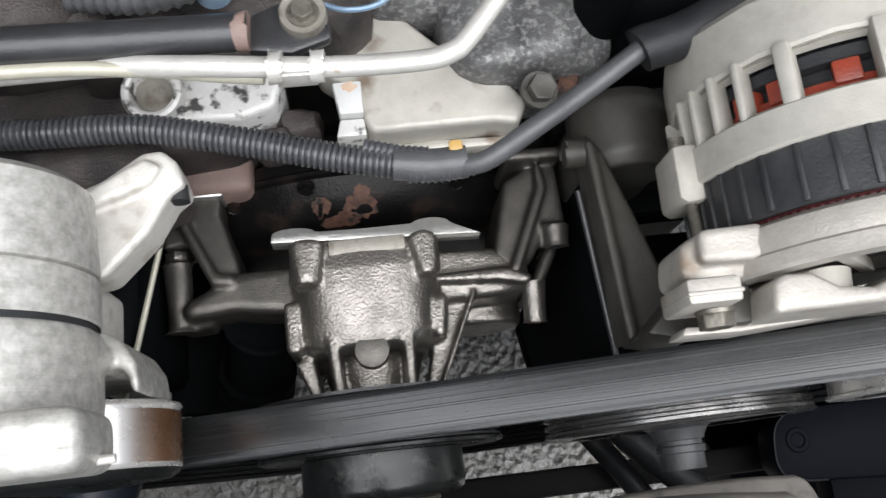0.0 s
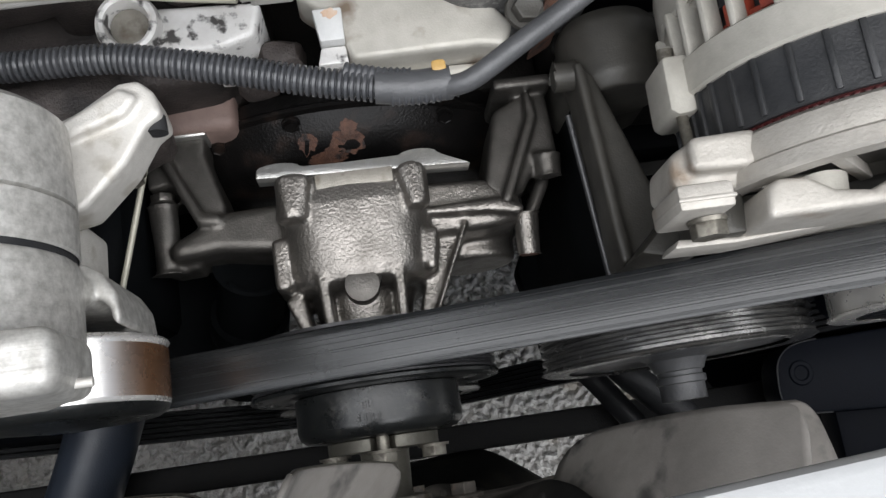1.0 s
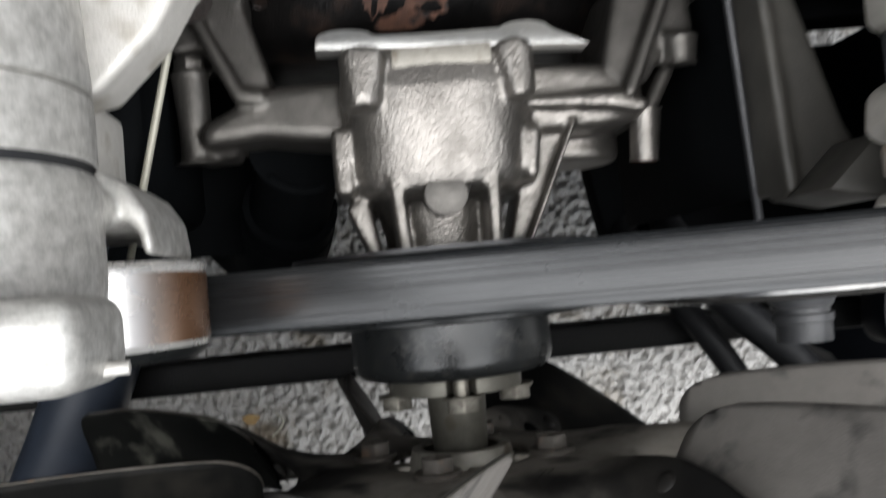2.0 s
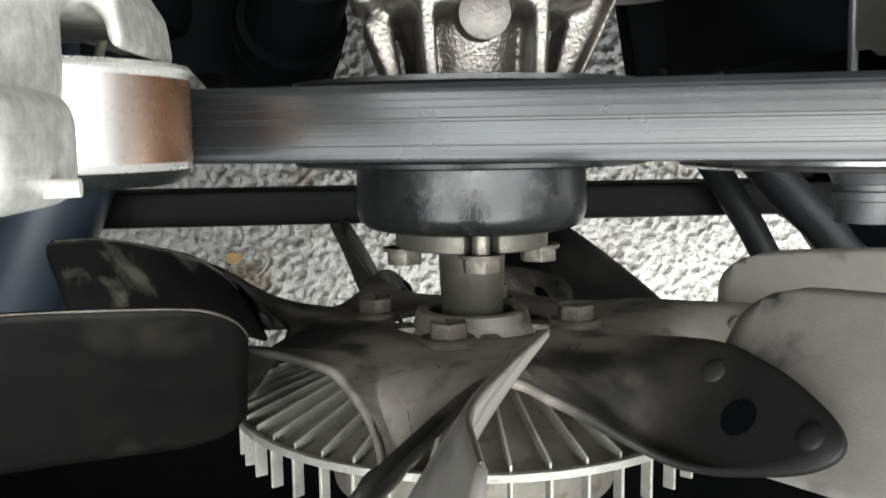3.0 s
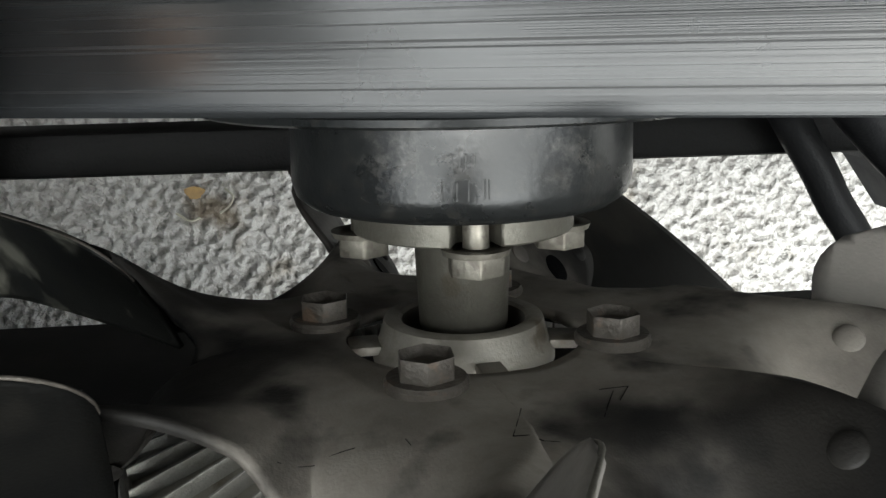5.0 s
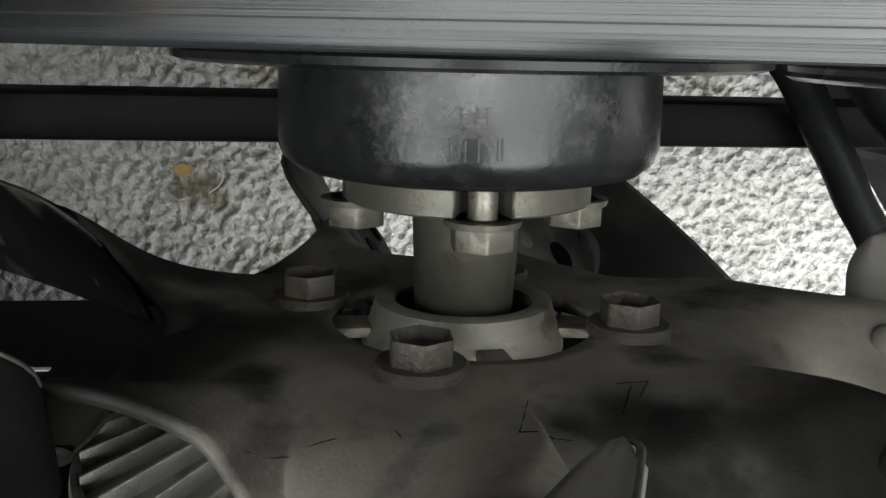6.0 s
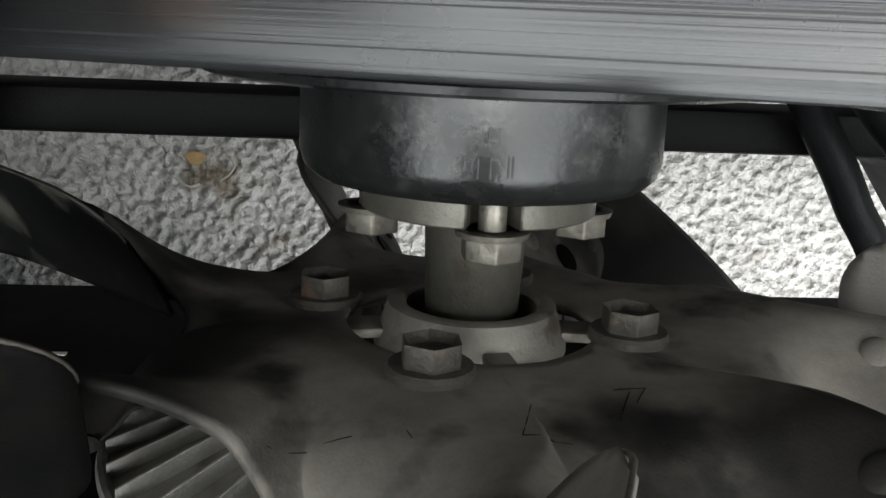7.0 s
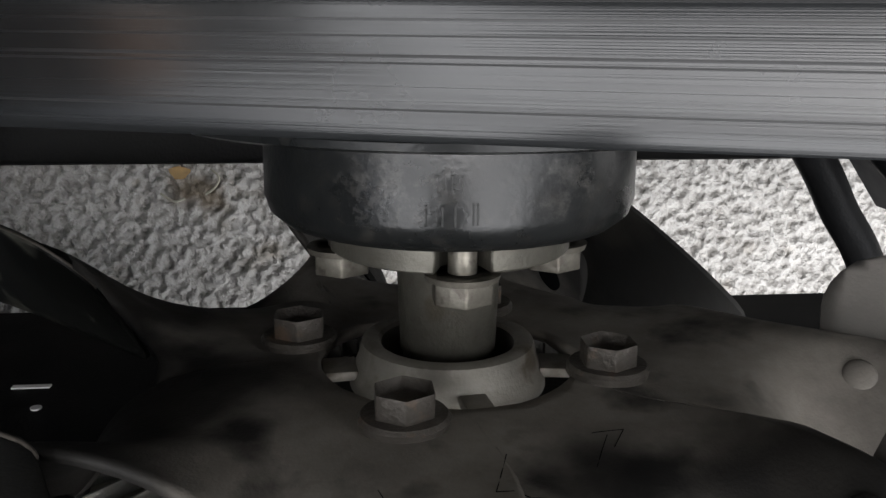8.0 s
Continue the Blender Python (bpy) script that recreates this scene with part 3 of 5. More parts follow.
def manifold():
    t = thing("intake_manifold", (0.04, 0.17, 0.70), "stained cast aluminium intake manifold", "manifold")
    part("casting", prism([(0.008, 0.1185), (0.060, 0.1195), (0.071, 0.1175), (0.076, 0.128), (0.062, 0.145), (0.040, 0.158), (0.020, 0.178), (-0.012, 0.195), (-0.012, 0.15), (0.002, 0.138)],
                          0.796, 0.820, "z", 0.003, 3), M_MANIFOLD, t)
    part("lip", prism([(0.004, 0.1145), (0.066, 0.1145), (0.070, 0.119), (0.004, 0.120)], 0.795, 0.804, "z", 0.0015), M_MANIFOLD, t)
    part("runner", lump((0.078, 0.160, 0.805), (0.040, 0.026, 0.032), 3, 0.12, 40), M_FLAKED, t, "runner with flaked silver paint")
    part("runner", lump((0.030, 0.205, 0.81), (0.040, 0.035, 0.030), 8, 0.12, 40), M_FLAKED, t, "runner with flaked silver paint")
    part("tab", prism([(-0.004, 0.1265), (0.006, 0.1265), (0.006, 0.141), (-0.006, 0.141)], 0.815, 0.8235, "z", 0.0008), M_WHITE, t, "white painted tab with an orange stain")
    part("tab_foot", prism([(-0.006, 0.1185), (0.0065, 0.1185), (0.006, 0.1262), (-0.004, 0.1262)], 0.80, 0.8185, "z", 0.0008), M_PAINT, t)
    part("stain", prism([(0.0010 + 0.0030 * (1 + 0.22 * math.sin(2.3 * k) + 0.12 * math.cos(5 * k)) * math.cos(k * math.pi / 10), 0.1385 + 0.0022 * (1 + 0.22 * math.sin(1.7 * k + 1)) * math.sin(k * math.pi / 10)) for k in range(20)], 0.8230, 0.8237, "z", 0), M_STAIN, t, "orange stain")
    part("bolt", hexhead((0.0790, 0.1275, 0.829), (0.1, -0.2, 1), 0.0105, 0.008, 0.0082, 0.12, 0.04), M_BRACKET, t, "grimy flanged bolt")
    part("bolt", hexhead((0.0985, 0.166, 0.825), (0, -0.3, 1), 0.010, 0.010, 0.008), M_BLACK, t)
    part("cap", rod((-0.045, 0.158, 0.872), (-0.045, 0.158, 0.888), 0.0070, 0.0062, 24, 0.0015), M_BLUE, t, "small blue plastic cap")
    part("rusty_flange", prism([(0.084, 0.122), (0.096, 0.128), (0.103, 0.142), (0.092, 0.140)], 0.79, 0.822, "z", 0.002), M_RUST, t, "rust-brown flange edge")
    return t


manifold()


def water_outlet():
    """White painted casting with a round mouth, at the head's front."""
    t = thing("coolant_fitting", (-0.06, 0.14, 0.79), "white flaked-paint casting with a round mouth", "fitting")
    turn = Matrix.Translation((-0.079, 0.147, 0.795)) @ Matrix.Rotation(radians(98), 4, "X")
    ring = lathe([(0.0, 0.0), (0.0, 0.0135), (0.028, 0.0130), (0.0312, 0.0120), (0.0318, 0.0105), (0.0312, 0.0092), (0.0295, 0.0085), (0.024, 0.0080), (0.024, 0.0)], 0, 0, 48)
    ring.transform(turn)
    part("mouth", ring, M_PAINT, t)
    disc = lathe([(0.0242, 0.0), (0.0242, 0.0078), (0.0246, 0.0078), (0.0250, 0.006), (0.0250, 0.0)], 0, 0, 32)
    disc.transform(turn)
    part("bore", disc, M_CLUTCH, t, "dull metal plug in the mouth")
    part("body", prism([(-0.072, 0.131), (-0.045, 0.130), (-0.030, 0.135), (-0.026, 0.150), (-0.070, 0.152)], 0.78, 0.819, "z", 0.003, 3), M_PAINT, t)
    part("neck", lump((-0.022, 0.134, 0.792), (0.010, 0.007, 0.012), 5, 0.15), M_HEAD, t)
    part("neck", lump((-0.033, 0.126, 0.795), (0.009, 0.007, 0.010), 6, 0.15), M_HEAD, t)
    return t


water_outlet()


# ---- water pump ----
def water_pump():
    t = thing("water_pump", (0, 0.06, 0.68), "oily bare cast-iron water pump with two legs", "water pump")
    # housing: a drum with a flattened top, wider towards the engine
    rows = [(0.034, 0.026, 0.028), (0.0365, 0.031, 0.0345), (0.042, 0.0335, 0.0365), (0.060, 0.0345, 0.0385), (0.070, 0.0340, 0.0395), (0.078, 0.033, 0.0385), (0.0835, 0.0325, 0.0375)]
    bm = bmesh.new()
    rings = []
    for y, hw, hz in rows:
        ring = []
        for k in range(56):
            a = 2 * math.pi * k / 56
            c, s = math.cos(a), math.sin(a)
            e = 0.62
            bulge = 1 + 0.015 * noise.noise(Vector((c * 2, y * 60, s * 2)))
            ring.append(bm.verts.new((0.0005 + hw * math.copysign(abs(c) ** e, c) * bulge, y, AXIS - 0.004 + (hz + 0.004) * math.copysign(abs(s) ** e, s) * bulge)))
        rings.append(ring)
    for a, b in zip(rings, rings[1:]):
        for k in range(56):
            bm.faces.new((a[k], a[(k + 1) % 56], b[(k + 1) % 56], b[k]))
    bm.faces.new(rings[0])
    bm.faces.new(rings[-1][::-1])
    bmesh.ops.recalc_face_normals(bm, faces=bm.faces)
    masses = [bm]
    for x, r in ((-0.0235, 0.0085), (0.0270, 0.0068)):
        masses.append(rod((x, 0.0835, 0.7835), (x + (0.0005 if x > 0 else -0.002), 0.0635, 0.7845), r, r * 0.92, 28, 0.003))
    for x0, x1 in ((-0.0165, -0.0145), (0.0165, 0.0155)):
        masses.append(prism([(x0 - 0.0024, 0.041), (x0 + 0.0024, 0.041), (x1 + 0.0022, 0.010), (x1 - 0.0022, 0.010)], AXIS, 0.7845, "z", 0.0008))
    masses += [
        lathe([(0.037, 0.0), (0.037, 0.026), (0.030, 0.0225), (0.022, 0.0205), (0.014, 0.0195), (0.009, 0.019), (0.009, 0.0)], 0, AXIS, 48),  # snout
        prism([(-0.034, 0.033), (-0.026, 0.037), (-0.021, 0.010), (-0.025, 0.010)], 0.74, 0.772, "z", 0.0012),  # rib
        prism([(0.031, 0.058), (0.047, 0.058), (0.027, 0.011), (0.021, 0.011), (0.029, 0.040)], 0.745, 0.767, "z", 0.001),
        prism([(0.048, 0.058), (0.0495, 0.057), (0.0275, 0.010), (0.0255, 0.010)], 0.745, 0.774, "z", 0.0008),  # rib
        prism([(0.0285, 0.056), (0.036, 0.056), (0.033, 0.037), (0.0285, 0.037)], 0.745, 0.780, "z", 0.002),  # ridge
        prism([(-0.037, 0.060), (-0.030, 0.060), (-0.030, 0.036), (-0.037, 0.037)], 0.745, 0.777, "z", 0.002),  # ridge
        prism([(-0.030, 0.079), (-0.056, 0.078), (-0.070, 0.072), (-0.082, 0.066), (-0.082, 0.058), (-0.060, 0.060), (-0.030, 0.056)], 0.728, 0.768, "z", 0.004, 3),  # arm
        prism([(-0.057, 0.074), (-0.067, 0.0735), (-0.0845, 0.104), (-0.0845, 0.1165), (-0.063, 0.1165), (-0.064, 0.108), (-0.057, 0.083)], 0.715, 0.762, "z", 0.002),  # leg
        prism([(-0.0585, 0.0715), (-0.069, 0.0725), (-0.0835, 0.1045), (-0.0795, 0.106), (-0.066, 0.078), (-0.0585, 0.077)], 0.74, 0.770, "z", 0.0015),  # leg_flange
        rod((-0.0855, 0.0875, 0.757), (-0.0855, 0.0545, 0.7555), 0.0064, 0.0058, 28, 0.0025),
        prism([(-0.090, 0.066), (-0.075, 0.064), (-0.070, 0.056), (-0.084, 0.0555), (-0.090, 0.058)], 0.735, 0.757, "z", 0.002),
        prism([(-0.090, 0.092), (-0.078, 0.094), (-0.077, 0.104), (-0.088, 0.1155), (-0.090, 0.1155)], 0.72, 0.766, "z", 0.002),  # lug
        prism([(0.030, 0.079), (0.060, 0.0775), (0.075, 0.070), (0.076, 0.057), (0.060, 0.0545), (0.030, 0.054)], 0.728, 0.772, "z", 0.004, 3),  # arm
        prism([(0.031, 0.0655), (0.066, 0.0665), (0.076, 0.0615), (0.074, 0.0575), (0.060, 0.0605), (0.031, 0.0625)], 0.74, 0.7765, "z", 0.0012),  # arm_rib
        prism([(0.060, 0.072), (0.0675, 0.064), (0.078, 0.070), (0.0865, 0.083), (0.096, 0.085), (0.095, 0.115), (0.0815, 0.1145), (0.069, 0.1085)], 0.71, 0.772, "z", 0.0025),  # leg
        prism([(0.0655, 0.0635), (0.070, 0.0625), (0.088, 0.102), (0.0865, 0.1135), (0.0835, 0.1135), (0.083, 0.102)], 0.74, 0.7785, "z", 0.0012),  # leg_ridge
        box(0.070, 0.097, 0.1155, 0.121, 0.70, 0.780, 0.0012),  # leg_foot
        prism([(0.076, 0.058), (0.086, 0.076), (0.096, 0.086), (0.092, 0.074), (0.084, 0.060)], 0.70, 0.758, "z", 0.002),  # leg_web
        rod((0.0905, 0.0855, 0.7705), (0.0900, 0.0745, 0.7695), 0.0066, 0.006, 28, 0.001),  # bolt_hole
        lathe([(0.046, 0.0), (0.046, 0.020), (0.0485, 0.0215), (0.060, 0.0215), (0.060, 0.0)], 0.054, 0.728, 48),  # flange
    ]
    # the legs stand in shade, which their darker iron paints in
    cast("leg", masses[11:17], M_LEG, t, "rough cast leg, shade painted into its colour")
    cast("leg", masses[19:24], M_LEG, t, "rough cast leg, shade painted into its colour")
    cast("housing", masses[:11] + masses[17:19] + masses[24:], M_PUMP, t)
    # raised pad with a worn casting mark
    part("pad", box(-0.0145, 0.0190, 0.0760, 0.0828, 0.780, 0.7886, 0.0008), M_CLUTCH, t, "brownish pad with worn casting marks")
    # dark round bar behind the boss, showing as the crescent of its shadow
    part("boss_shadow", rod((0.0012, 0.0380, 0.765), (0.0012, 0.0372, 0.7842), 0.0078, 0.0076, 36), M_BLOCK, t, "dark crescent of painted shadow above the boss")
    part("plug", rod((0.0, 0.0345, 0.765), (0.0, 0.0335, 0.7847), 0.0076, 0.0074, 36, 0.0004), M_BOSS, t, "round cast boss")
    part("leg_foot", box(-0.088, -0.062, 0.1155, 0.1225, 0.70, 0.766, 0.0012), M_GASKET, t, "bright machined foot")
    part("bolt_head", hexhead((-0.0855, 0.0872, 0.757), (0, 1, 0), 0.010, 0.005, 0.0062), M_PUMP, t)
    part("hose_stub", rod((0.0785, 0.0615, 0.760), (0.0775, 0.0425, 0.7575), 0.0058, 0.0052, 28, 0.0008), M_PUMP, t, "short pipe stub with a coppery end")
    part("stub_end", rod((0.07752, 0.04249, 0.75749), (0.0775, 0.0421, 0.75744), 0.0046, 0.0046, 24), M_RUST, t, "coppery stub end")
    # back plate
    plate = []
    for x0, y0, x1, y1 in ((-0.0395, 0.0845, 0.0395, 0.0825),):
        plate += [(x0, y0), (x1 + 0.014, y1 - 0.002), (x1 + 0.002, y1 + 0.0035)]
    for cx, cy, hw, hh in ((0.0310, 0.0872, 0.0085, 0.0026), (-0.0295, 0.0880, 0.0095, 0.0026)):
        plate += [(cx + hw * math.cos(a), cy + hh * math.sin(a)) for a in (0.1, 0.5, 0.9, 1.3, 1.7, 2.1, 2.5, 2.9)]
        if cx > 0:
            plate += [(0.0205, 0.0878), (0.0, 0.0876), (-0.018, 0.0880)]
    part("back_plate", prism(plate, 0.775, 0.7868, "z", 0.0006), M_GASKET, t, "bright zinc gasket plate")
    # near-black neck: the shade below the pump is put into its colour
    part("inlet", rod((-0.050, 0.058, 0.740), (-0.060, 0.036, 0.700), 0.016, 0.017, 32, 0.003), M_DARK, t, "lower inlet neck, painted black for shade")
    return t


water_pump()
# hose in the same near-black, standing in for the shade down there
single("lower_hose", tube([(-0.0575, 0.041, 0.710), (-0.066, 0.026, 0.67), (-0.085, 0.03, 0.60), (-0.14, 0.08, 0.55), (-0.26, 0.16, 0.53)], 0.0195, 24), M_DARK, (-0.10, 0.02, 0.55),
       "black rubber coolant hose on the pump inlet, darkened for shade", "hose")


# ---- belt drive ----
def grooved(y0, y1, r, ribs, depth):
    """Profile of a ribbed pulley face."""
    out, step = [], (y1 - y0) / ribs
    for k in range(ribs):
        y = y0 + k * step
        out += [(y + 0.05 * step, r), (y + 0.30 * step, r), (y + 0.5 * step, r - depth), (y + 0.75 * step, r - depth), (y + 0.95 * step, r)]
    return out


BELT_Y = (-0.0068, 0.0134)
SLOPE = 0.34


def pump_pulley():
    t = thing("water_pump_pulley", (0, -0.01, AXIS), "black painted water pump pulley with a deep cup", "pulley")
    part("cup", lathe([(0.009, 0.0), (0.009, 0.030), (-0.0085, 0.0345), (-0.0095, 0.0365), (-0.0235, 0.0367), (-0.0265, 0.0358), (-0.0285, 0.0335), (-0.0293, 0.030), (-0.0296, 0.012), (-0.0296, 0.0)], 0, AXIS, 96), M_CUP, t)
    part("web", lathe([(0.006, 0.030), (-0.0075, 0.0362), (-0.0092, 0.0390), (-0.0092, 0.0535), (-0.0086, 0.0553), (-0.0074, 0.0556), (-0.0066, 0.0545), (-0.0066, 0.044)], 0, AXIS, 96), M_PULLEY, t)
    part("rim", lathe([(-0.0066, 0.044), *grooved(-0.0066, 0.0144, 0.0548, 6, 0.0022), (0.0144, 0.0556), (0.0158, 0.0556), (0.0158, 0.030)], 0, AXIS, 96), M_TUBE, t, "worn dark ribbed rim")
    # raised digits pressed into the cup, too worn to read
    for x, y, w, h in ((-0.0008, -0.0165, 0.0016, 0.0028), (0.0018, -0.0165, 0.0020, 0.0028), (-0.0025, -0.0218, 0.0022, 0.0034), (0.0004, -0.0218, 0.0024, 0.0034), (0.0048, -0.0215, 0.0010, 0.0036)):
        a = math.degrees(math.atan2(0.0367, x - 0.0045))
        c = polar(0.0368, a, y)
        part("stamp", box(c.x - w / 2, c.x - w / 2 + 0.0003, c.y - h / 2, c.y + h / 2, c.z - 0.0006, c.z + 0.00002, 0.0, 1), M_PULLEY, t)
        part("stamp", box(c.x + w / 2 - 0.0003, c.x + w / 2, c.y - h / 2, c.y + h / 2, c.z - 0.0006, c.z + 0.00002, 0.0, 1), M_PULLEY, t)
    return t


pump_pulley()


def simple_pulley(name, cx, cz, r, label, y0=-0.0085, y1=0.0150, hub=0.0, mat=None):
    t = thing(name, (cx, 0, cz), label, "pulley")
    part("rim", lathe([(y0, r - 0.012), (y0, r - 0.001), (y0 + 0.001, r + 0.001), (y0 + 0.002, r), *grooved(y0 + 0.0022, y1 - 0.0015, r, 6, 0.0022), (y1 - 0.001, r + 0.001), (y1, r), (y1, r - 0.012)], cx, cz, 80), mat or M_GROOVE, t)
    part("face", lathe([(y0 + 0.0015, r - 0.011), (y0 + 0.0015, 0.018), (y0 - 0.001, 0.014), (y0 - 0.001, 0.0)], cx, cz, 64), M_HOSE, t)
    part("back", lathe([(y1 - 0.001, r - 0.011), (y1 - 0.001, 0.0)], cx, cz, 64), M_PULLEY, t)
    if hub:
        part("hub", lathe([(y0 - 0.0005, 0.0145), (y0 - 0.004, 0.0125), (y0 - 0.006, 0.0118), (y0 - 0.0065, 0.0106), (y0 - 0.0085, 0.0106), (y0 - 0.009, 0.0118), (y0 - 0.012, 0.0118), (y0 - 0.0125, 0.0108), (y0 - hub, 0.0108), (y0 - hub, 0.0)], cx, cz, 40), M_HOSE, t)
    return t


simple_pulley("power_steering_pulley", 0.1440, 0.733, 0.0640, "grey steel ribbed pulley with a stepped hub", -0.0125, 0.0140, 0.020)
def flat_pulley():
    t = thing("idler_pulley", (0.2420, 0, 0.805), "bright smooth steel idler pulley under the belt", "pulley")
    part("rim", lathe([(-0.0106, 0.040), (-0.0106, 0.0505), (-0.0101, 0.0515), (-0.0090, 0.0515), (-0.0085, 0.0500), (0.0140, 0.0500), (0.0140, 0.040)], 0.2420, 0.805, 80), M_IDLER, t)
    part("face", lathe([(-0.0100, 0.041), (-0.0100, 0.018), (-0.0125, 0.014), (-0.0125, 0.0)], 0.2420, 0.805, 64), M_PULLEY, t)
    part("back", lathe([(0.013, 0.041), (0.013, 0.0)], 0.2420, 0.805, 64), M_PULLEY, t)
    return t


flat_pulley()
simple_pulley("crankshaft_pulley", 0.0, 0.515, 0.0700, "dark steel crankshaft pulley below the pump", 0.0, 0.0140)


def belt():
    """The belt lies as a taut band round its pulleys; its top run slopes up to the alternator side."""
    tilt = math.atan(SLOPE)
    normal = Vector((-math.sin(tilt), math.cos(tilt)))
    foot = Vector((0, AXIS)) + normal * 0.0595

    def under(x, r):
        return Vector((x, foot.y + (x - foot.x) * SLOPE)) - normal * r * 1.0

    circles = [(under(0.375, 0.034), 0.034), (under(-0.275, 0.036), 0.036), (Vector((0, 0.515)), 0.0745), (Vector((0.1440, 0.733)), 0.0685)]
    pts = []
    for c, r in circles:
        for k in range(240):
            a = 2 * math.pi * k / 240
            pts.append((c.x + r * math.cos(a), c.y + r * math.sin(a)))
    pts = sorted(set(pts))

    def half(seq):
        out = []
        for p in seq:
            while len(out) > 1 and (out[-1][0] - out[-2][0]) * (p[1] - out[-2][1]) - (out[-1][1] - out[-2][1]) * (p[0] - out[-2][0]) <= 0:
                out.pop()
            out.append(p)
        return out

    hull = half(pts)[:-1] + half(pts[::-1])[:-1]
    # even steps along the loop
    loop = []
    for k, p in enumerate(hull):
        q = hull[(k + 1) % len(hull)]
        d = math.dist(p, q)
        n = max(1, int(d / 0.006))
        loop += [Vector(p).lerp(Vector(q), j / n) for j in range(n)]
    y0, y1 = BELT_Y
    step = (y1 - y0) / 6
    backing = [(y0, -0.0018), (y0, -0.0011), (y0 + 0.0008, -0.0006), (y0 + 0.003, -0.00025), (y0 + 0.007, -0.00005), ((y0 + y1) / 2, 0.0), (y1 - 0.003, -0.00006), (y1 - 0.0006, -0.0003), (y1, -0.0008), (y1, -0.0018)]
    rib = [(0.05 * step, -0.0017), (0.14 * step, -0.0043), (0.72 * step, -0.0043), (0.90 * step, -0.0017)]

    def band(profile):
        bm = bmesh.new()
        rows = []
        for k, p in enumerate(loop):
            way = (loop[(k + 1) % len(loop)] - loop[k - 1]).normalized()
            out = Vector((way.y, -way.x))
            rows.append([bm.verts.new((p.x + out.x * h, y, p.y + out.y * h)) for y, h in profile])
        m = len(profile)
        for k in range(len(rows)):
            a, b = rows[k], rows[(k + 1) % len(rows)]
            for j in range(m):
                bm.faces.new((a[j], a[(j + 1) % m], b[(j + 1) % m], b[j]))
        bmesh.ops.recalc_face_normals(bm, faces=bm.faces)
        return bm

    t = thing("serpentine_belt", (0, 0, AXIS), "worn black rubber serpentine belt with fine cracks along it", "belt")
    part("backing", band(backing), M_BELT, t, smooth=50)
    for k in range(6):
        part("rib", band([(y0 + k * step + y, h) for y, h in rib]), M_RUBBER, t, smooth=50)
    for c, r in circles[:2]:
        simple_pulley("drive_pulley", c.x, c.y, r - 0.005, "dark ribbed pulley at the end of the belt's run")


belt()


# ---- tensioner ----
def tensioner():
    t = thing("belt_tensioner", (-0.127, 0.04, 0.83), "cast aluminium belt tensioner with a bright pulley", "tensioner")
    cx, cz = -0.127, 0.872
    part("spring_case", lathe([(0.088, 0.0), (0.088, 0.040), (0.085, 0.0435), (0.060, 0.0450), (0.0565, 0.0450), (0.0560, 0.0430), (0.0552, 0.0430), (0.0548, 0.0452), (0.0400, 0.0452), (0.0392, 0.0446)], cx, cz, 96), M_TURNED, t, "round spring case")
    part("seam", lathe([(0.0395, 0.0440), (0.0370, 0.0440)], cx, cz, 96), M_BLACK, t, "dark seam")
    arm = []
    for k in range(72):
        v = Vector((math.cos(radians(5 * k)), math.sin(radians(5 * k))))
        big, small = Vector((cx, cz)) + v * 0.0440, Vector((-0.1052, 0.8170)) + v * 0.0260
        arm.append(big if (big - small).dot(v) > 0 else small)
    cast("swing_arm", [
        lathe([(0.0372, 0.0), (0.0372, 0.0445), (0.034, 0.0455), (0.012, 0.0455), (0.000, 0.0440), (-0.006, 0.040), (-0.008, 0.034), (-0.008, 0.0)], cx, cz, 96),
        prism([(q.x, q.y) for q in arm], 0.0250, 0.0345, "y", 0.0025, 3),
        prism([(-0.110, 0.0400), (-0.0851, 0.0400), (-0.0785, 0.0355), (-0.0742, 0.0285), (-0.0728, 0.0178), (-0.0757, 0.0178), (-0.0767, 0.0235), (-0.0800, 0.0268), (-0.0850, 0.0275), (-0.110, 0.0275)], 0.805, 0.8555, "z", 0.0015),
        box(-0.150, -0.0725, -0.0104, 0.0081, 0.885, 0.9222, 0.005, 3),
    ], M_TURNED, t, "cast swing arm", 0.0010, 4)
    part("stub", rod((-0.076, -0.0068, 0.903), (-0.0685, -0.0068, 0.9025), 0.0016, 0.0014, 14), M_ALU, t)
    part("lug", box(-0.116, -0.108, 0.0310, 0.0362, 0.914, 0.919, 0.0008), M_ALU, t)
    px, pz, r = -0.1052, 0.8170, 0.0370
    w = part("pulley", lathe([(0.0170, 0.020), (0.0170, r + 0.0002), (0.0160, r + 0.0008), (0.0148, r), (-0.0062, r), (-0.0072, r - 0.0006)], px, pz, 96), M_IDLER, t, "polished smooth pulley")
    part("band", lathe([(0.0138, r + 0.0002), (-0.0052, r + 0.0002)], px, pz, 64, -60, 88), M_IDLER_BAND, w, "band that turns brown on one side")
    part("dust_cover", lathe([(-0.0070, r - 0.0004), (-0.0085, r - 0.001), (-0.0105, r - 0.004), (-0.0110, r - 0.012), (-0.0125, 0.012), (-0.0125, 0.0)], px, pz, 72), M_PULLEY, w, "black dust cover")
    part("bearing", lathe([(0.0165, r - 0.003), (0.0165, 0.0)], px, pz, 48), M_PULLEY, w)
    t.location.x -= 0.0078
    t.location.z -= 0.0024
    return t


tensioner()


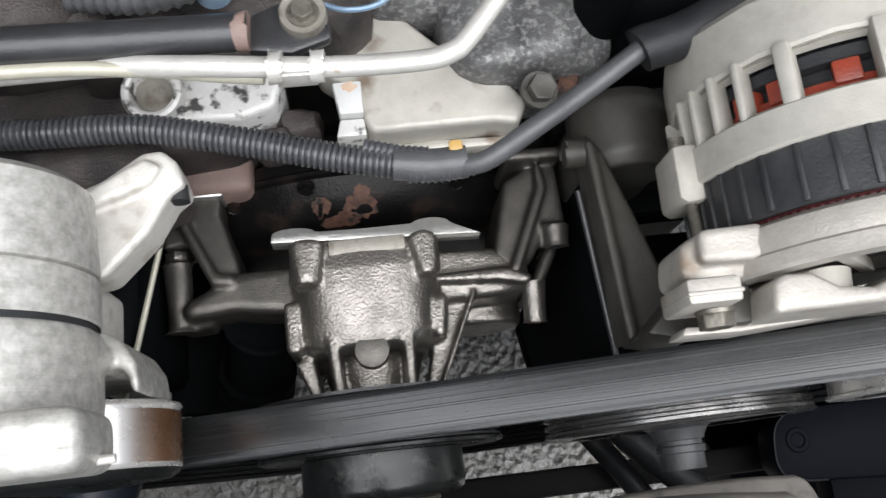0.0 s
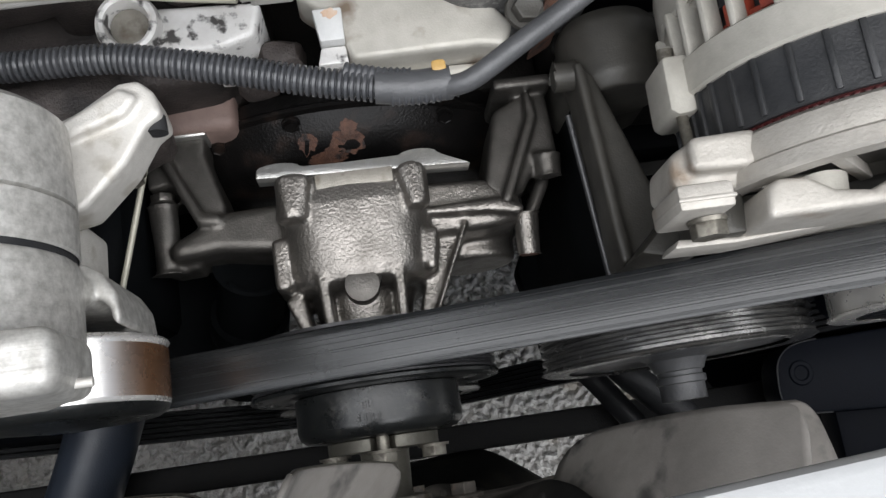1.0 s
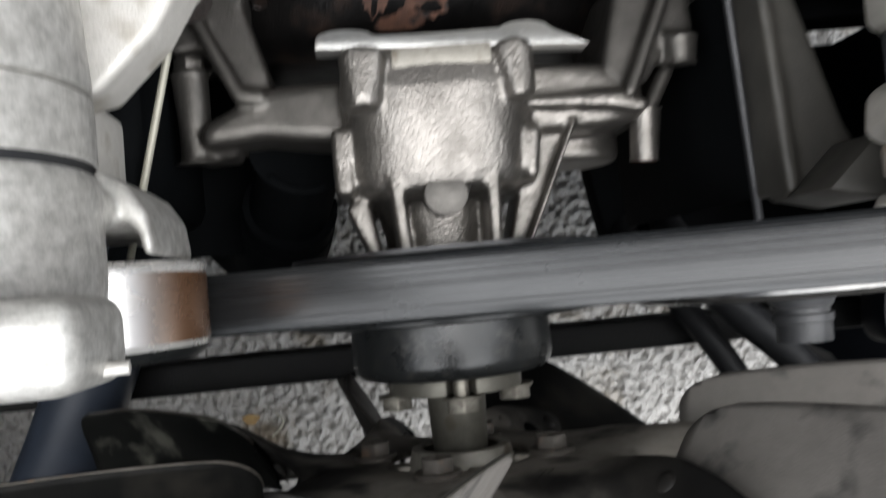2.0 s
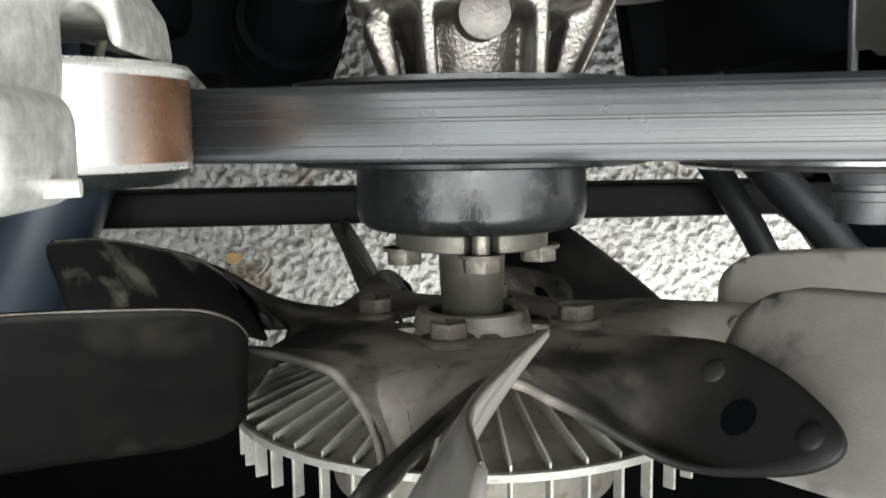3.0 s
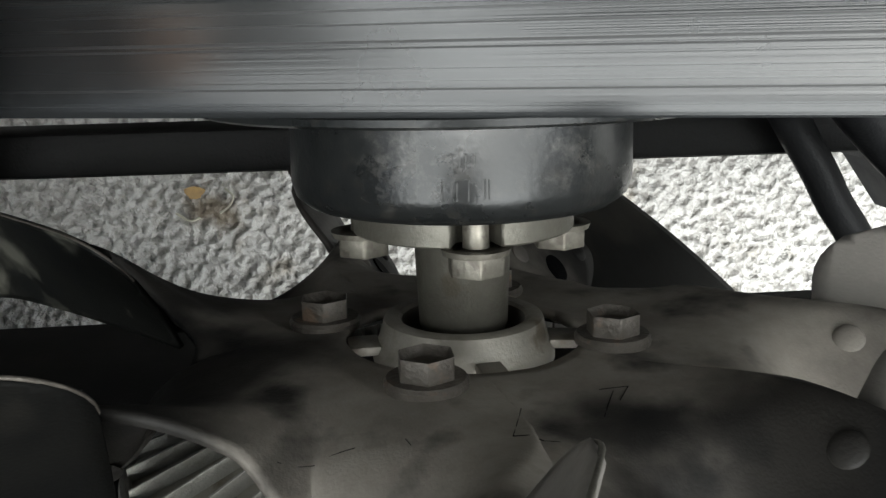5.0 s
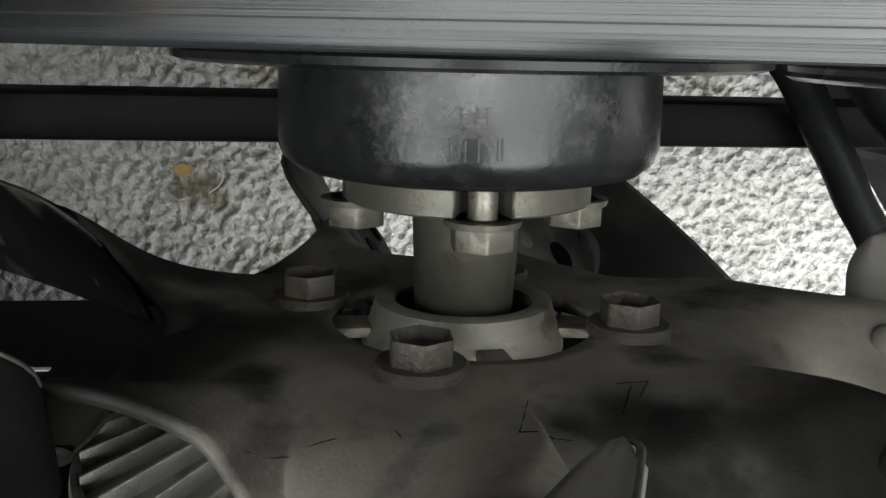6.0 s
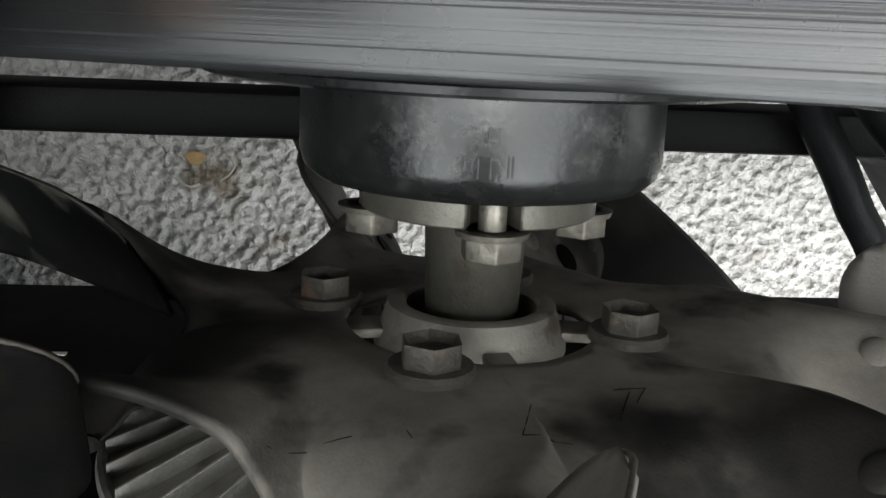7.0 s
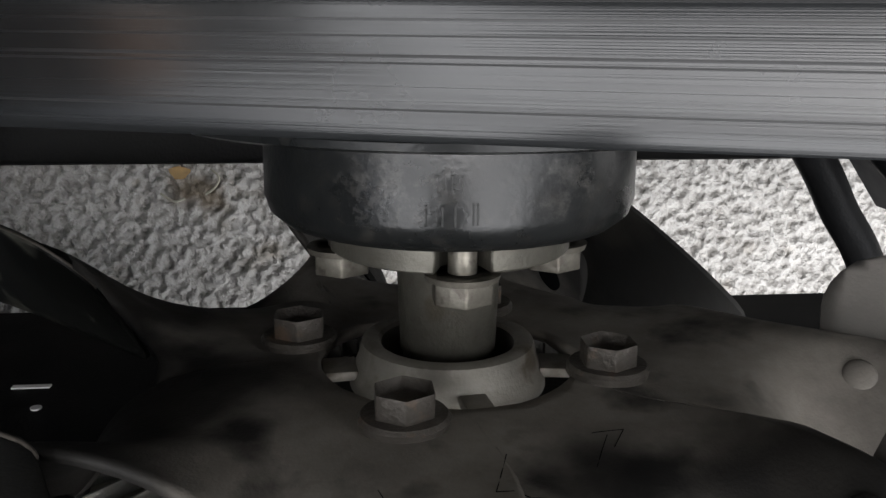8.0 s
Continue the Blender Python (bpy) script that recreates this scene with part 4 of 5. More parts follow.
def tensioner_bracket():
    t = thing("accessory_bracket", (-0.09, 0.09, 0.75), "pale cast aluminium accessory bracket", "bracket")
    cast("arm", [prism([(-0.130, 0.090), (-0.0987, 0.0945), (-0.088, 0.0988), (-0.0732, 0.1083), (-0.0659, 0.1090), (-0.0605, 0.1037), (-0.0578, 0.0944), (-0.0635, 0.0905), (-0.0718, 0.077), (-0.0876, 0.0614), (-0.130, 0.055)], 0.822, 0.845, "z", 0.002),
                 prism([(-0.125, 0.090), (-0.0937, 0.0935), (-0.0720, 0.1050), (-0.0650, 0.1010), (-0.0700, 0.0940), (-0.125, 0.075)], 0.822, 0.849, "z", 0.002)], M_ALU, t, "", 0.0010, 4)
    part("bolt_hole", rod((-0.0615, 0.0960, 0.838), (-0.0615, 0.0895, 0.838), 0.0036, 0.0042, 20), M_BLACK, t)
    part("web", prism([(-0.115, 0.068), (-0.099, 0.0665), (-0.096, 0.064), (-0.0965, 0.030), (-0.115, 0.030)], 0.70, 0.852, "z", 0.003), M_ALU, t)
    part("bolt", hexhead((-0.0795, 0.0865, 0.806), (0.2, -1, 0.2), 0.007, 0.005, 0.0055), M_ZINC, t)
    t.location.x -= 0.006
    return t


tensioner_bracket()
single("dipstick_tube", rod((-0.0796, 0.1002, 0.80), (-0.1037, 0.0209, 0.7866), 0.0013, 0.0013, 12), M_DIPSTICK, (-0.095, 0.04, 0.70), "thin pale steel rod beside the bracket", "rod")
single("vent_rod", rod((0.0960, 0.0911, 0.8012), (0.1053, 0.0085, 0.788), 0.0014, 0.0014, 12), M_TUBE, (0.10, 0.04, 0.70), "thin dark steel rod beside the bracket", "rod")
single("beige_casting", merged(lump((-0.125, 0.112, 0.795), (0.050, 0.022, 0.030), 2, 0.15, 32), lump((-0.165, 0.105, 0.80), (0.03, 0.02, 0.03), 9, 0.15, 32)), M_HEAD, (-0.13, 0.11, 0.77), "grimy beige casting beside the head", "casting")
def compressor():
    t = thing("compressor", (-0.11, 0.07, 0.60), "black accessory compressor beside the pump", "accessory")
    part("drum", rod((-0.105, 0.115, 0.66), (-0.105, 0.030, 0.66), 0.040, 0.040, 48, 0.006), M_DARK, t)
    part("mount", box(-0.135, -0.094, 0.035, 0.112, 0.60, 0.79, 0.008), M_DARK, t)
    return t


compressor()


# ---- alternator ----
def alternator():
    cx, cz, r = 0.1880, 0.8580, 0.0640
    t = thing("alternator", (cx, 0.06, cz - r), "alternator with pale cast cases and a black ribbed stator", "alternator")

    def round_it(bm, a):
        bm.transform(Matrix.Translation((cx, 0, cz)) @ Matrix.Rotation(radians(90 - a), 4, "Y") @ Matrix.Translation((-cx, 0, -cz)))
        return bm

    # stator: a black lamination stack with raised ribs in uneven pairs
    part("stator", lathe([(0.0478, r - 0.006), (0.0478, r - 0.0012), (0.0484, r - 0.0006), (0.0692, r - 0.0006), (0.0692, r - 0.006)], cx, cz, 120), M_STATOR, t, "black stator ring")
    for a in (176, 170, 163, 154.5, 146, 135, 124.5, 115, 106, 97, 88, 79, 70, 61, 50, 38, 200, 215, 230):
        part("stator_rib", round_it(box(cx - 0.0011, cx + 0.0011, 0.0488, 0.0690, cz + r - 0.003, cz + r + 0.0006, 0.0005), a), M_STATOR, t)
    part("winding_edge", lathe([(0.0482, r - 0.003), (0.0466, r - 0.0025), (0.0455, r - 0.007)], cx, cz, 96), M_DARKRED, t, "dark red varnished winding edge")
    for k in range(40):
        part("coil_end", round_it(box(cx - 0.0010, cx + 0.0010, 0.0458, 0.0472, cz + r - 0.006, cz + r - 0.0015, 0.0005), 62 + 2.8 * k), M_DARKRED, t)
    # rear case: a band, bars and an end cap with a faceted rim
    part("case_band", lathe([(0.0688, r - 0.006), (0.0684, r + 0.0008), (0.0694, r + 0.0020), (0.0815, r + 0.0018), (0.0826, r + 0.0004), (0.0826, r - 0.008)], cx, cz, 96), M_CASE, t, "pale cast rear case")
    for a, half in ((178, 0.0016), (169, 0.0016), (159, 0.0016), (148.5, 0.0016), (133, 0.0030), (104, 0.0042), (76, 0.0030), (50, 0.0030), (24, 0.0030), (345, 0.003), (200, 0.0025), (225, 0.0025)):
        part("case_bar", round_it(box(cx - half, cx + half, 0.0810, 0.1040, cz + r - 0.007, cz + r + 0.0012, 0.0014), a), M_CASE, t)
    part("rear_case", lathe([(0.1025, r - 0.008), (0.1018, r - 0.001), (0.1030, r), (0.1220, r - 0.0005), (0.1250, r - 0.003), (0.131, 0.030), (0.131, 0.0)], cx, cz, 16, 5.0, 365.0), M_CASE, t, "pale cast end cap")
    part("cap_seam", lathe([(0.1024, r - 0.004), (0.1008, r - 0.0025), (0.1000, r - 0.006)], cx, cz, 64), M_CASE, t)
    part("rotor_drum", lathe([(0.066, r - 0.014), (0.125, r - 0.014)], cx, cz, 48), M_BLACK, t)
    part("vent_ring", lathe([(0.0945, r - 0.013), (0.0950, r - 0.008), (0.0995, r - 0.008), (0.1000, r - 0.013)], cx, cz, 64), M_BLACK, t, "glossy black inner ring")
    part("winding", lathe([(0.0828, r - 0.010), (0.0845, r - 0.0075), (0.0885, r - 0.0085), (0.0905, r - 0.014)], cx, cz, 72), M_RED, t, "red varnished winding")
    for a in (152, 138, 116, 92, 70):
        part("insulator", round_it(box(cx - 0.0045, cx + 0.0045, 0.0862, 0.0945, cz + r - 0.013, cz + r - 0.0065, 0.001), a), M_RED, t, "red insulator block")
    # rear ear and through bolt
    ear = part("ear", prism([(0.1150, 0.0640), (0.1180, 0.0618), (0.1250, 0.0625), (0.1290, 0.0700), (0.1290, 0.0850), (0.1155, 0.0842)], 0.845, 0.868, "z", 0.002), M_CASE, t)
    part("ear_bolt", rod((0.1195, 0.0840, 0.862), (0.1195, 0.0885, 0.862), 0.0030, 0.0030, 16, 0.0005), M_ZINC, ear)
    part("through_bolt", rod((0.1200, 0.0625, 0.864), (0.1190, 0.0440, 0.868), 0.0021, 0.0021, 14), M_ZINC, t, "bright through bolt")
    # front case: a rough shoulder, a lip, and a recessed spoked face
    part("front_case", lathe([(0.0470, r - 0.010), (0.0462, r - 0.0015), (0.0445, r + 0.0012), (0.0400, r + 0.0025), (0.0355, r + 0.0022), (0.0345, r + 0.0035), (0.0300, r + 0.0038), (0.0288, r + 0.0025), (0.0284, r - 0.004), (0.0330, r - 0.0065)], cx, cz, 96), M_CASE_FRONT, t, "rough pale cast front case")
    part("front_face", lathe([(0.0328, r - 0.0060), (0.0340, r - 0.012), (0.0335, 0.022), (0.0300, 0.018), (0.0300, 0.0)], cx, cz, 72), M_BRACKET, t, "dark recessed front face")
    for k in range(12):
        part("spoke", round_it(box(cx - 0.0022, cx + 0.0022, 0.0292, 0.0345, cz + 0.018, cz + r - 0.005, 0.0006), 30 * k + 11), M_CASE_FRONT, t)
    cast("front_ear", [prism([(0.1040, 0.0320), (0.1055, 0.0430), (0.1110, 0.0458), (0.1300, 0.0455), (0.1300, 0.0290), (0.1090, 0.0290)], 0.856, 0.884, "z", 0.0025),
                       prism([(0.1095, 0.0350), (0.1105, 0.0462), (0.1330, 0.0470), (0.1330, 0.0340)], 0.862, 0.890, "z", 0.002)], M_CASE_FRONT, t, "rough bright ear", 0.0010, 3)
    return t


alternator()


def alternator_bracket():
    t = thing("alternator_bracket", (0.12, 0.05, 0.70), "dark grimy cast alternator bracket", "bracket")
    cast("plate", [prism([(0.0990, 0.1100), (0.1065, 0.1060), (0.1160, 0.0760), (0.1255, 0.0430), (0.1290, 0.0360), (0.1060, 0.0190), (0.1035, 0.0215)], 0.798, 0.812, "z", 0.002),
                   prism([(0.0990, 0.1100), (0.1030, 0.1090), (0.1080, 0.0230), (0.1035, 0.0215)], 0.790, 0.8145, "z", 0.001)], M_BRACKET, t, "", 0.0012, 4)
    # gusset under the plate, its shade painted as near-black
    part("gusset", prism([(0.1030, 0.1080), (0.1080, 0.1040), (0.1180, 0.0700), (0.1270, 0.0360), (0.1090, 0.0230)], 0.62, 0.7985, "z", 0.003), M_DARK, t, "gusset painted black for the shade under the plate")
    cast("post", [lathe([(0.098, 0.0), (0.098, 0.019), (0.104, 0.0225), (0.128, 0.0235), (0.134, 0.020), (0.134, 0.0)], 0.1215, 0.793, 40), box(0.100, 0.143, 0.100, 0.133, 0.74, 0.795, 0.008)], M_BRACKET, t, "", 0.0013, 6)
    part("lug", rod((0.0915, 0.107, 0.806), (0.1010, 0.1065, 0.806), 0.0065, 0.0065, 20, 0.001), M_BRACKET, t)
    part("foot", prism([(0.1035, 0.0205), (0.1210, 0.0365), (0.1320, 0.0330), (0.1360, 0.0225), (0.1200, 0.0165)], 0.80, 0.838, "z", 0.002), M_BRACKET, t)
    lug = part("mount_lug", box(0.0990, 0.1170, 0.0195, 0.0280, 0.872, 0.9005, 0.0015), M_CASE_FRONT, t, "bright bolt lug")
    part("lug_rib", box(0.0988, 0.1172, 0.0222, 0.0236, 0.874, 0.9012, 0.0005), M_CASE_FRONT, lug)
    part("mount_bolt", hexhead((0.1120, 0.0192, 0.886), (0, -1, 0), 0.0105, 0.0062, 0.0065), M_ZINC, t, "bright hexagon bolt")
    part("cast_pad", prism([(0.1270, 0.0145), (0.1285, 0.0250), (0.1330, 0.0270), (0.1420, 0.0265), (0.1500, 0.0215), (0.1620, 0.0200), (0.1750, 0.0250), (0.1900, 0.0270), (0.1900, 0.0150)], 0.860, 0.898, "z", 0.0022, 3), M_CASE_FRONT, t, "bright cast pad")
    part("strap", prism([(0.1040, 0.0135), (0.1250, 0.0130), (0.1900, 0.0165), (0.1900, 0.0185), (0.1260, 0.0150), (0.1060, 0.0165)], 0.858, 0.874, "z", 0.0008), M_CASE_FRONT, t)
    part("spacer", rod((0.1520, 0.0290, 0.882), (0.1520, 0.0205, 0.882), 0.0100, 0.0100, 28, 0.001), M_CASE, t)
    part("block", box(0.1160, 0.1290, 0.0150, 0.0290, 0.846, 0.879, 0.002), M_BRACKET, t)
    return t


alternator_bracket()


# ---- hoses, pipes and harness ----
def conduit():
    t = thing("wiring_conduit", (-0.02, 0.105, 0.82), "grey corrugated wiring conduit with a taped end", "conduit")
    path = spline([(-0.20, 0.126, 0.843), (-0.131, 0.1195, 0.845), (-0.090, 0.1180, 0.846), (-0.073, 0.1165, 0.8455), (-0.037, 0.1080, 0.845), (-0.006, 0.0995, 0.845), (0.017, 0.0940, 0.846)], 110)
    part("sleeve", sweep(path, lambda s: 0.0054 + 0.0010 * max(-1.0, min(0.35, 1.6 * math.sin(2 * math.pi * s / 0.00235) + 0.3)), 18), M_CONDUIT, t, "corrugated sleeve")
    p2 = spline([(0.004, 0.1015, 0.8465), (0.017, 0.0975, 0.8475), (0.028, 0.0955, 0.8480)], 40)
    part("sleeve", sweep(p2, lambda s: 0.0038 + 0.0003 * math.sin(2 * math.pi * s / 0.0024), 16), M_CONDUIT, t)
    part("tape", tube([(0.015, 0.0945, 0.8462), (0.028, 0.0925, 0.8467), (0.0425, 0.0925, 0.8472)], 0.0064, 20), M_HOSE, t, "wrapped grey tape")
    p3 = spline([(0.020, 0.0905, 0.8465), (0.033, 0.0895, 0.8470), (0.0445, 0.0908, 0.8475)], 40)
    part("sleeve", sweep(p3, lambda s: 0.0040 + 0.0004 * math.sin(2 * math.pi * s / 0.0024), 16), M_CONDUIT, t)
    part("mark", lump((0.0385, 0.0975, 0.8520), (0.0028, 0.0022, 0.0008), 1, 0.2, 12), M_LEAF, t, "ochre paint mark")
    return t


conduit()


def heater_pipe():
    t = thing("coolant_pipe", (0.09, 0.11, 0.84), "grey rubber-coated pipe with a thick boot", "pipe")
    part("pipe", tube([(0.040, 0.0905, 0.848), (0.050, 0.0905, 0.853), (0.069, 0.0995, 0.860), (0.093, 0.1135, 0.862), (0.112, 0.1240, 0.868)], 0.0040, 20), M_HOSE, t)
    part("boot", tube([(0.1105, 0.1232, 0.8675), (0.1130, 0.1240, 0.868), (0.126, 0.1265, 0.870), (0.143, 0.1325, 0.874), (0.165, 0.1430, 0.880), (0.21, 0.17, 0.89)], 0.0088, 24), M_RUBBER, t, "thick black rubber boot")
    return t


heater_pipe()


def black_tube():
    t = thing("steel_tube", (-0.05, 0.134, 0.86), "glossy black steel tube with a flattened bolted end", "pipe")
    part("tube", tube([(-0.22, 0.137, 0.882), (-0.115, 0.1345, 0.884), (-0.078, 0.1335, 0.885), (-0.032, 0.1325, 0.886)], 0.0068, 24), M_TUBE, t)
    part("flat_end", prism([(-0.034, 0.1265), (-0.018, 0.1240), (-0.004, 0.1285), (-0.004, 0.1330), (-0.008, 0.143), (-0.020, 0.1445), (-0.034, 0.1390)], 0.879, 0.8845, "z", 0.0018), M_TUBE, t)
    part("pale_edge", rod((-0.0360, 0.1326, 0.8858), (-0.0318, 0.1324, 0.8862), 0.0070, 0.0070, 28, 0.0008), M_PINK, t, "bare worn edge")
    part("washer", rod((-0.0130, 0.1375, 0.884), (-0.0130, 0.1375, 0.8875), 0.0084, 0.0082, 32, 0.0008), M_CLUTCH, t, "brown washer")
    part("bolt", hexhead((-0.0130, 0.1375, 0.8875), (0, 0, 1), 0.0072, 0.0040, 0.0058, 0.12, 0.03), M_ZINC, t, "bright bolt")
    return t


black_tube()


def vacuum_pipe():
    t = thing("aluminium_pipe", (0, 0.115, 0.86), "stained bare aluminium pipe with a clip", "pipe")
    part("pipe", tube([(-0.13, 0.1300, 0.872), (-0.085, 0.1265, 0.880), (-0.050, 0.1200, 0.888), (-0.025, 0.1165, 0.890), (0.000, 0.1148, 0.890), (0.026, 0.1148, 0.890), (0.036, 0.1165, 0.891), (0.043, 0.1215, 0.892), (0.060, 0.141, 0.896), (0.085, 0.172, 0.90)], 0.0037, 20), M_PIPE, t)
    for x in (-0.0235, -0.0095):
        part("collar", rod((x - 0.0022, 0.1164 - 0.05 * (x + 0.0235), 0.890), (x + 0.0022, 0.1160 - 0.05 * (x + 0.0235), 0.890), 0.0056, 0.0056, 28, 0.0008), M_PIPE, t)
    part("clip", box(-0.0235, -0.0095, 0.1112, 0.1130, 0.884, 0.8930, 0.0008), M_PIPE, t)
    return t


vacuum_pipe()
single("dipstick", tube([(-0.22, 0.1245, 0.880), (-0.115, 0.1262, 0.882), (-0.070, 0.1228, 0.883), (-0.044, 0.1185, 0.8835), (-0.028, 0.1160, 0.884)], 0.0027, 16), M_DIPSTICK, (-0.1, 0.12, 0.87), "yellowed thin tube beside the aluminium pipe", "tube")
single("blue_wire", tube([(-0.008, 0.150, 0.872), (0.003, 0.1445, 0.875), (0.016, 0.1465, 0.876), (0.03, 0.16, 0.876)], 0.0011, 8), M_BLUE, (0.0, 0.15, 0.87), "thin blue insulated wire over the manifold", "wire")
hp = spline([(-0.095, 0.160, 0.875), (-0.07, 0.1555, 0.878), (-0.050, 0.1600, 0.878), (-0.03, 0.175, 0.876)], 60)
single("breather_hose", sweep(hp, lambda s: 0.0075 + 0.0005 * math.sin(2 * math.pi * s / 0.004), 16), M_HOSE, (-0.07, 0.16, 0.87), "grey ribbed breather hose", "hose")
def rear_casting():
    t = thing("rear_casting", (-0.1, 0.16, 0.80), "grimy brown casting behind the tubes", "casting")
    part("block", box(-0.11, -0.085, 0.15, 0.18, 0.80, 0.862, 0.006), M_HEAD, t)
    part("lobe", lump((-0.13, 0.175, 0.84), (0.04, 0.03, 0.03), 1, 0.1), M_HEAD, t)
    part("lobe", lump((-0.03, 0.18, 0.83), (0.04, 0.03, 0.025), 7, 0.2, 32), M_HEAD, t)
    return t


rear_casting()
single("dark_housing", merged(box(0.105, 0.30, 0.150, 0.30, 0.70, 0.855, 0.02, 3), rod((0.109, 0.160, 0.83), (0.109, 0.160, 0.87), 0.012, 0.012, 24, 0.002)), M_DARK, (0.2, 0.2, 0.70), "black plastic housing behind the boot", "housing")

single("radiator_hose", tube([(-0.135, 0.06, 0.635), (-0.157, 0.0, 0.628), (-0.172, -0.035, 0.622), (-0.192, -0.075, 0.614), (-0.232, -0.15, 0.60), (-0.29, -0.27, 0.58)], 0.0205, 28), M_HOSE_BLUE, (-0.17, -0.05, 0.60), "smooth blue-grey radiator hose", "hose")
single("transmission_hose", tube([(0.16, 0.14, 0.50), (0.128, 0.048, 0.55), (0.117, 0.011, 0.605), (0.1285, -0.0111, 0.623), (0.1440, -0.0320, 0.619), (0.160, -0.0560, 0.616), (0.186, -0.107, 0.612), (0.215, -0.27, 0.605)], 0.0070, 18), M_RUBBER, (0.13, -0.03, 0.63), "black rubber hose crossing the crossmember", "hose", "hoses over the crossmember")
single("transmission_hose", tube([(0.18, 0.13, 0.50), (0.148, 0.045, 0.56), (0.134, 0.010, 0.63), (0.142, -0.011, 0.648), (0.163, -0.031, 0.643), (0.186, -0.0534, 0.640), (0.22, -0.10, 0.636), (0.26, -0.27, 0.63)], 0.0090, 18), M_RUBBER, (0.16, -0.03, 0.63), "thicker black rubber hose crossing the crossmember", "hose", "hoses over the crossmember")
def reservoir():
    t = thing("steering_reservoir", (0.28, -0.04, 0.56), "dark navy moulded plastic reservoir", "reservoir")
    edge = [(0.252, -0.0075), (0.241, -0.0085), (0.2325, -0.0115), (0.2265, -0.0185), (0.2245, -0.029), (0.2245, -0.038), (0.2280, -0.0445), (0.2370, -0.0480), (0.252, -0.0495)]
    end = spline([Vector((x, y, 0)) for x, y in edge], 5)
    part("ear", prism([(p.x, p.y) for p in end] + [(0.42, -0.060), (0.42, -0.004)], 0.632, 0.655, "z", 0.002), M_NAVY, t, "rounded plastic ear")
    # thin paler strip that paints the highlight along the ear's rounded edge
    part("ear_rim", sweep([Vector((p.x + 0.0008, p.y, 0.6548)) for p in end], 0.0005, 8), M_BLACK, t, "paler rim, a painted edge highlight")
    part("tank", prism([(0.234, -0.004), (0.252, -0.038), (0.2630, -0.0600), (0.276, -0.0670), (0.300, -0.1000), (0.44, -0.1000), (0.44, -0.003), (0.235, -0.003)], 0.42, 0.500, "z", 0.003), M_NAVY, t)
    part("shelf", prism([(0.264, -0.110), (0.42, -0.110), (0.42, -0.010), (0.264, -0.010)], 0.612, 0.634, "z", 0.004), M_NAVY, t)
    part("neck", box(0.30, 0.42, -0.046, -0.008, 0.498, 0.614, 0.004), M_NAVY, t)
    hole = lathe([(0.0, 0.0038), (0.0008, 0.0046), (0.0008, 0.0066), (0.0, 0.0074), (-0.003, 0.0074)], 0, 0, 28)
    hole.transform(Matrix.Translation((0.2395, -0.0255, 0.6550)) @ Matrix.Rotation(radians(90), 4, "X"))
    part("eyelet", hole, M_NAVY, t, "worn eyelet")
    return t


reservoir()
single("splash_panel", box(0.24, 0.62, -0.002, 0.12, 0.45, 0.70, 0.008), M_NAVY, (0.4, 0.07, 0.45), "dark plastic splash panel", "panel", kind="structure")
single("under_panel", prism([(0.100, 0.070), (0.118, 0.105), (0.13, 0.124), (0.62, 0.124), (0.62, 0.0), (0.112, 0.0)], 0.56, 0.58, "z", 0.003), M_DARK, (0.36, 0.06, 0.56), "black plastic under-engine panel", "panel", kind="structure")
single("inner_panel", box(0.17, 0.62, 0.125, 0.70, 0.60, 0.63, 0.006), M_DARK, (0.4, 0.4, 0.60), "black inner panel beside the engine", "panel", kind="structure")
single("accessory_mount", box(-0.30, -0.17, 0.0, 0.10, 0.55, 0.72, 0.01), M_NAVY, (-0.23, 0.05, 0.55), "dark accessory mounting beside the tensioner", "mount")


# ---- fan clutch ----
FAN_TURN, PUMP_TURN = 19.4, -0.3


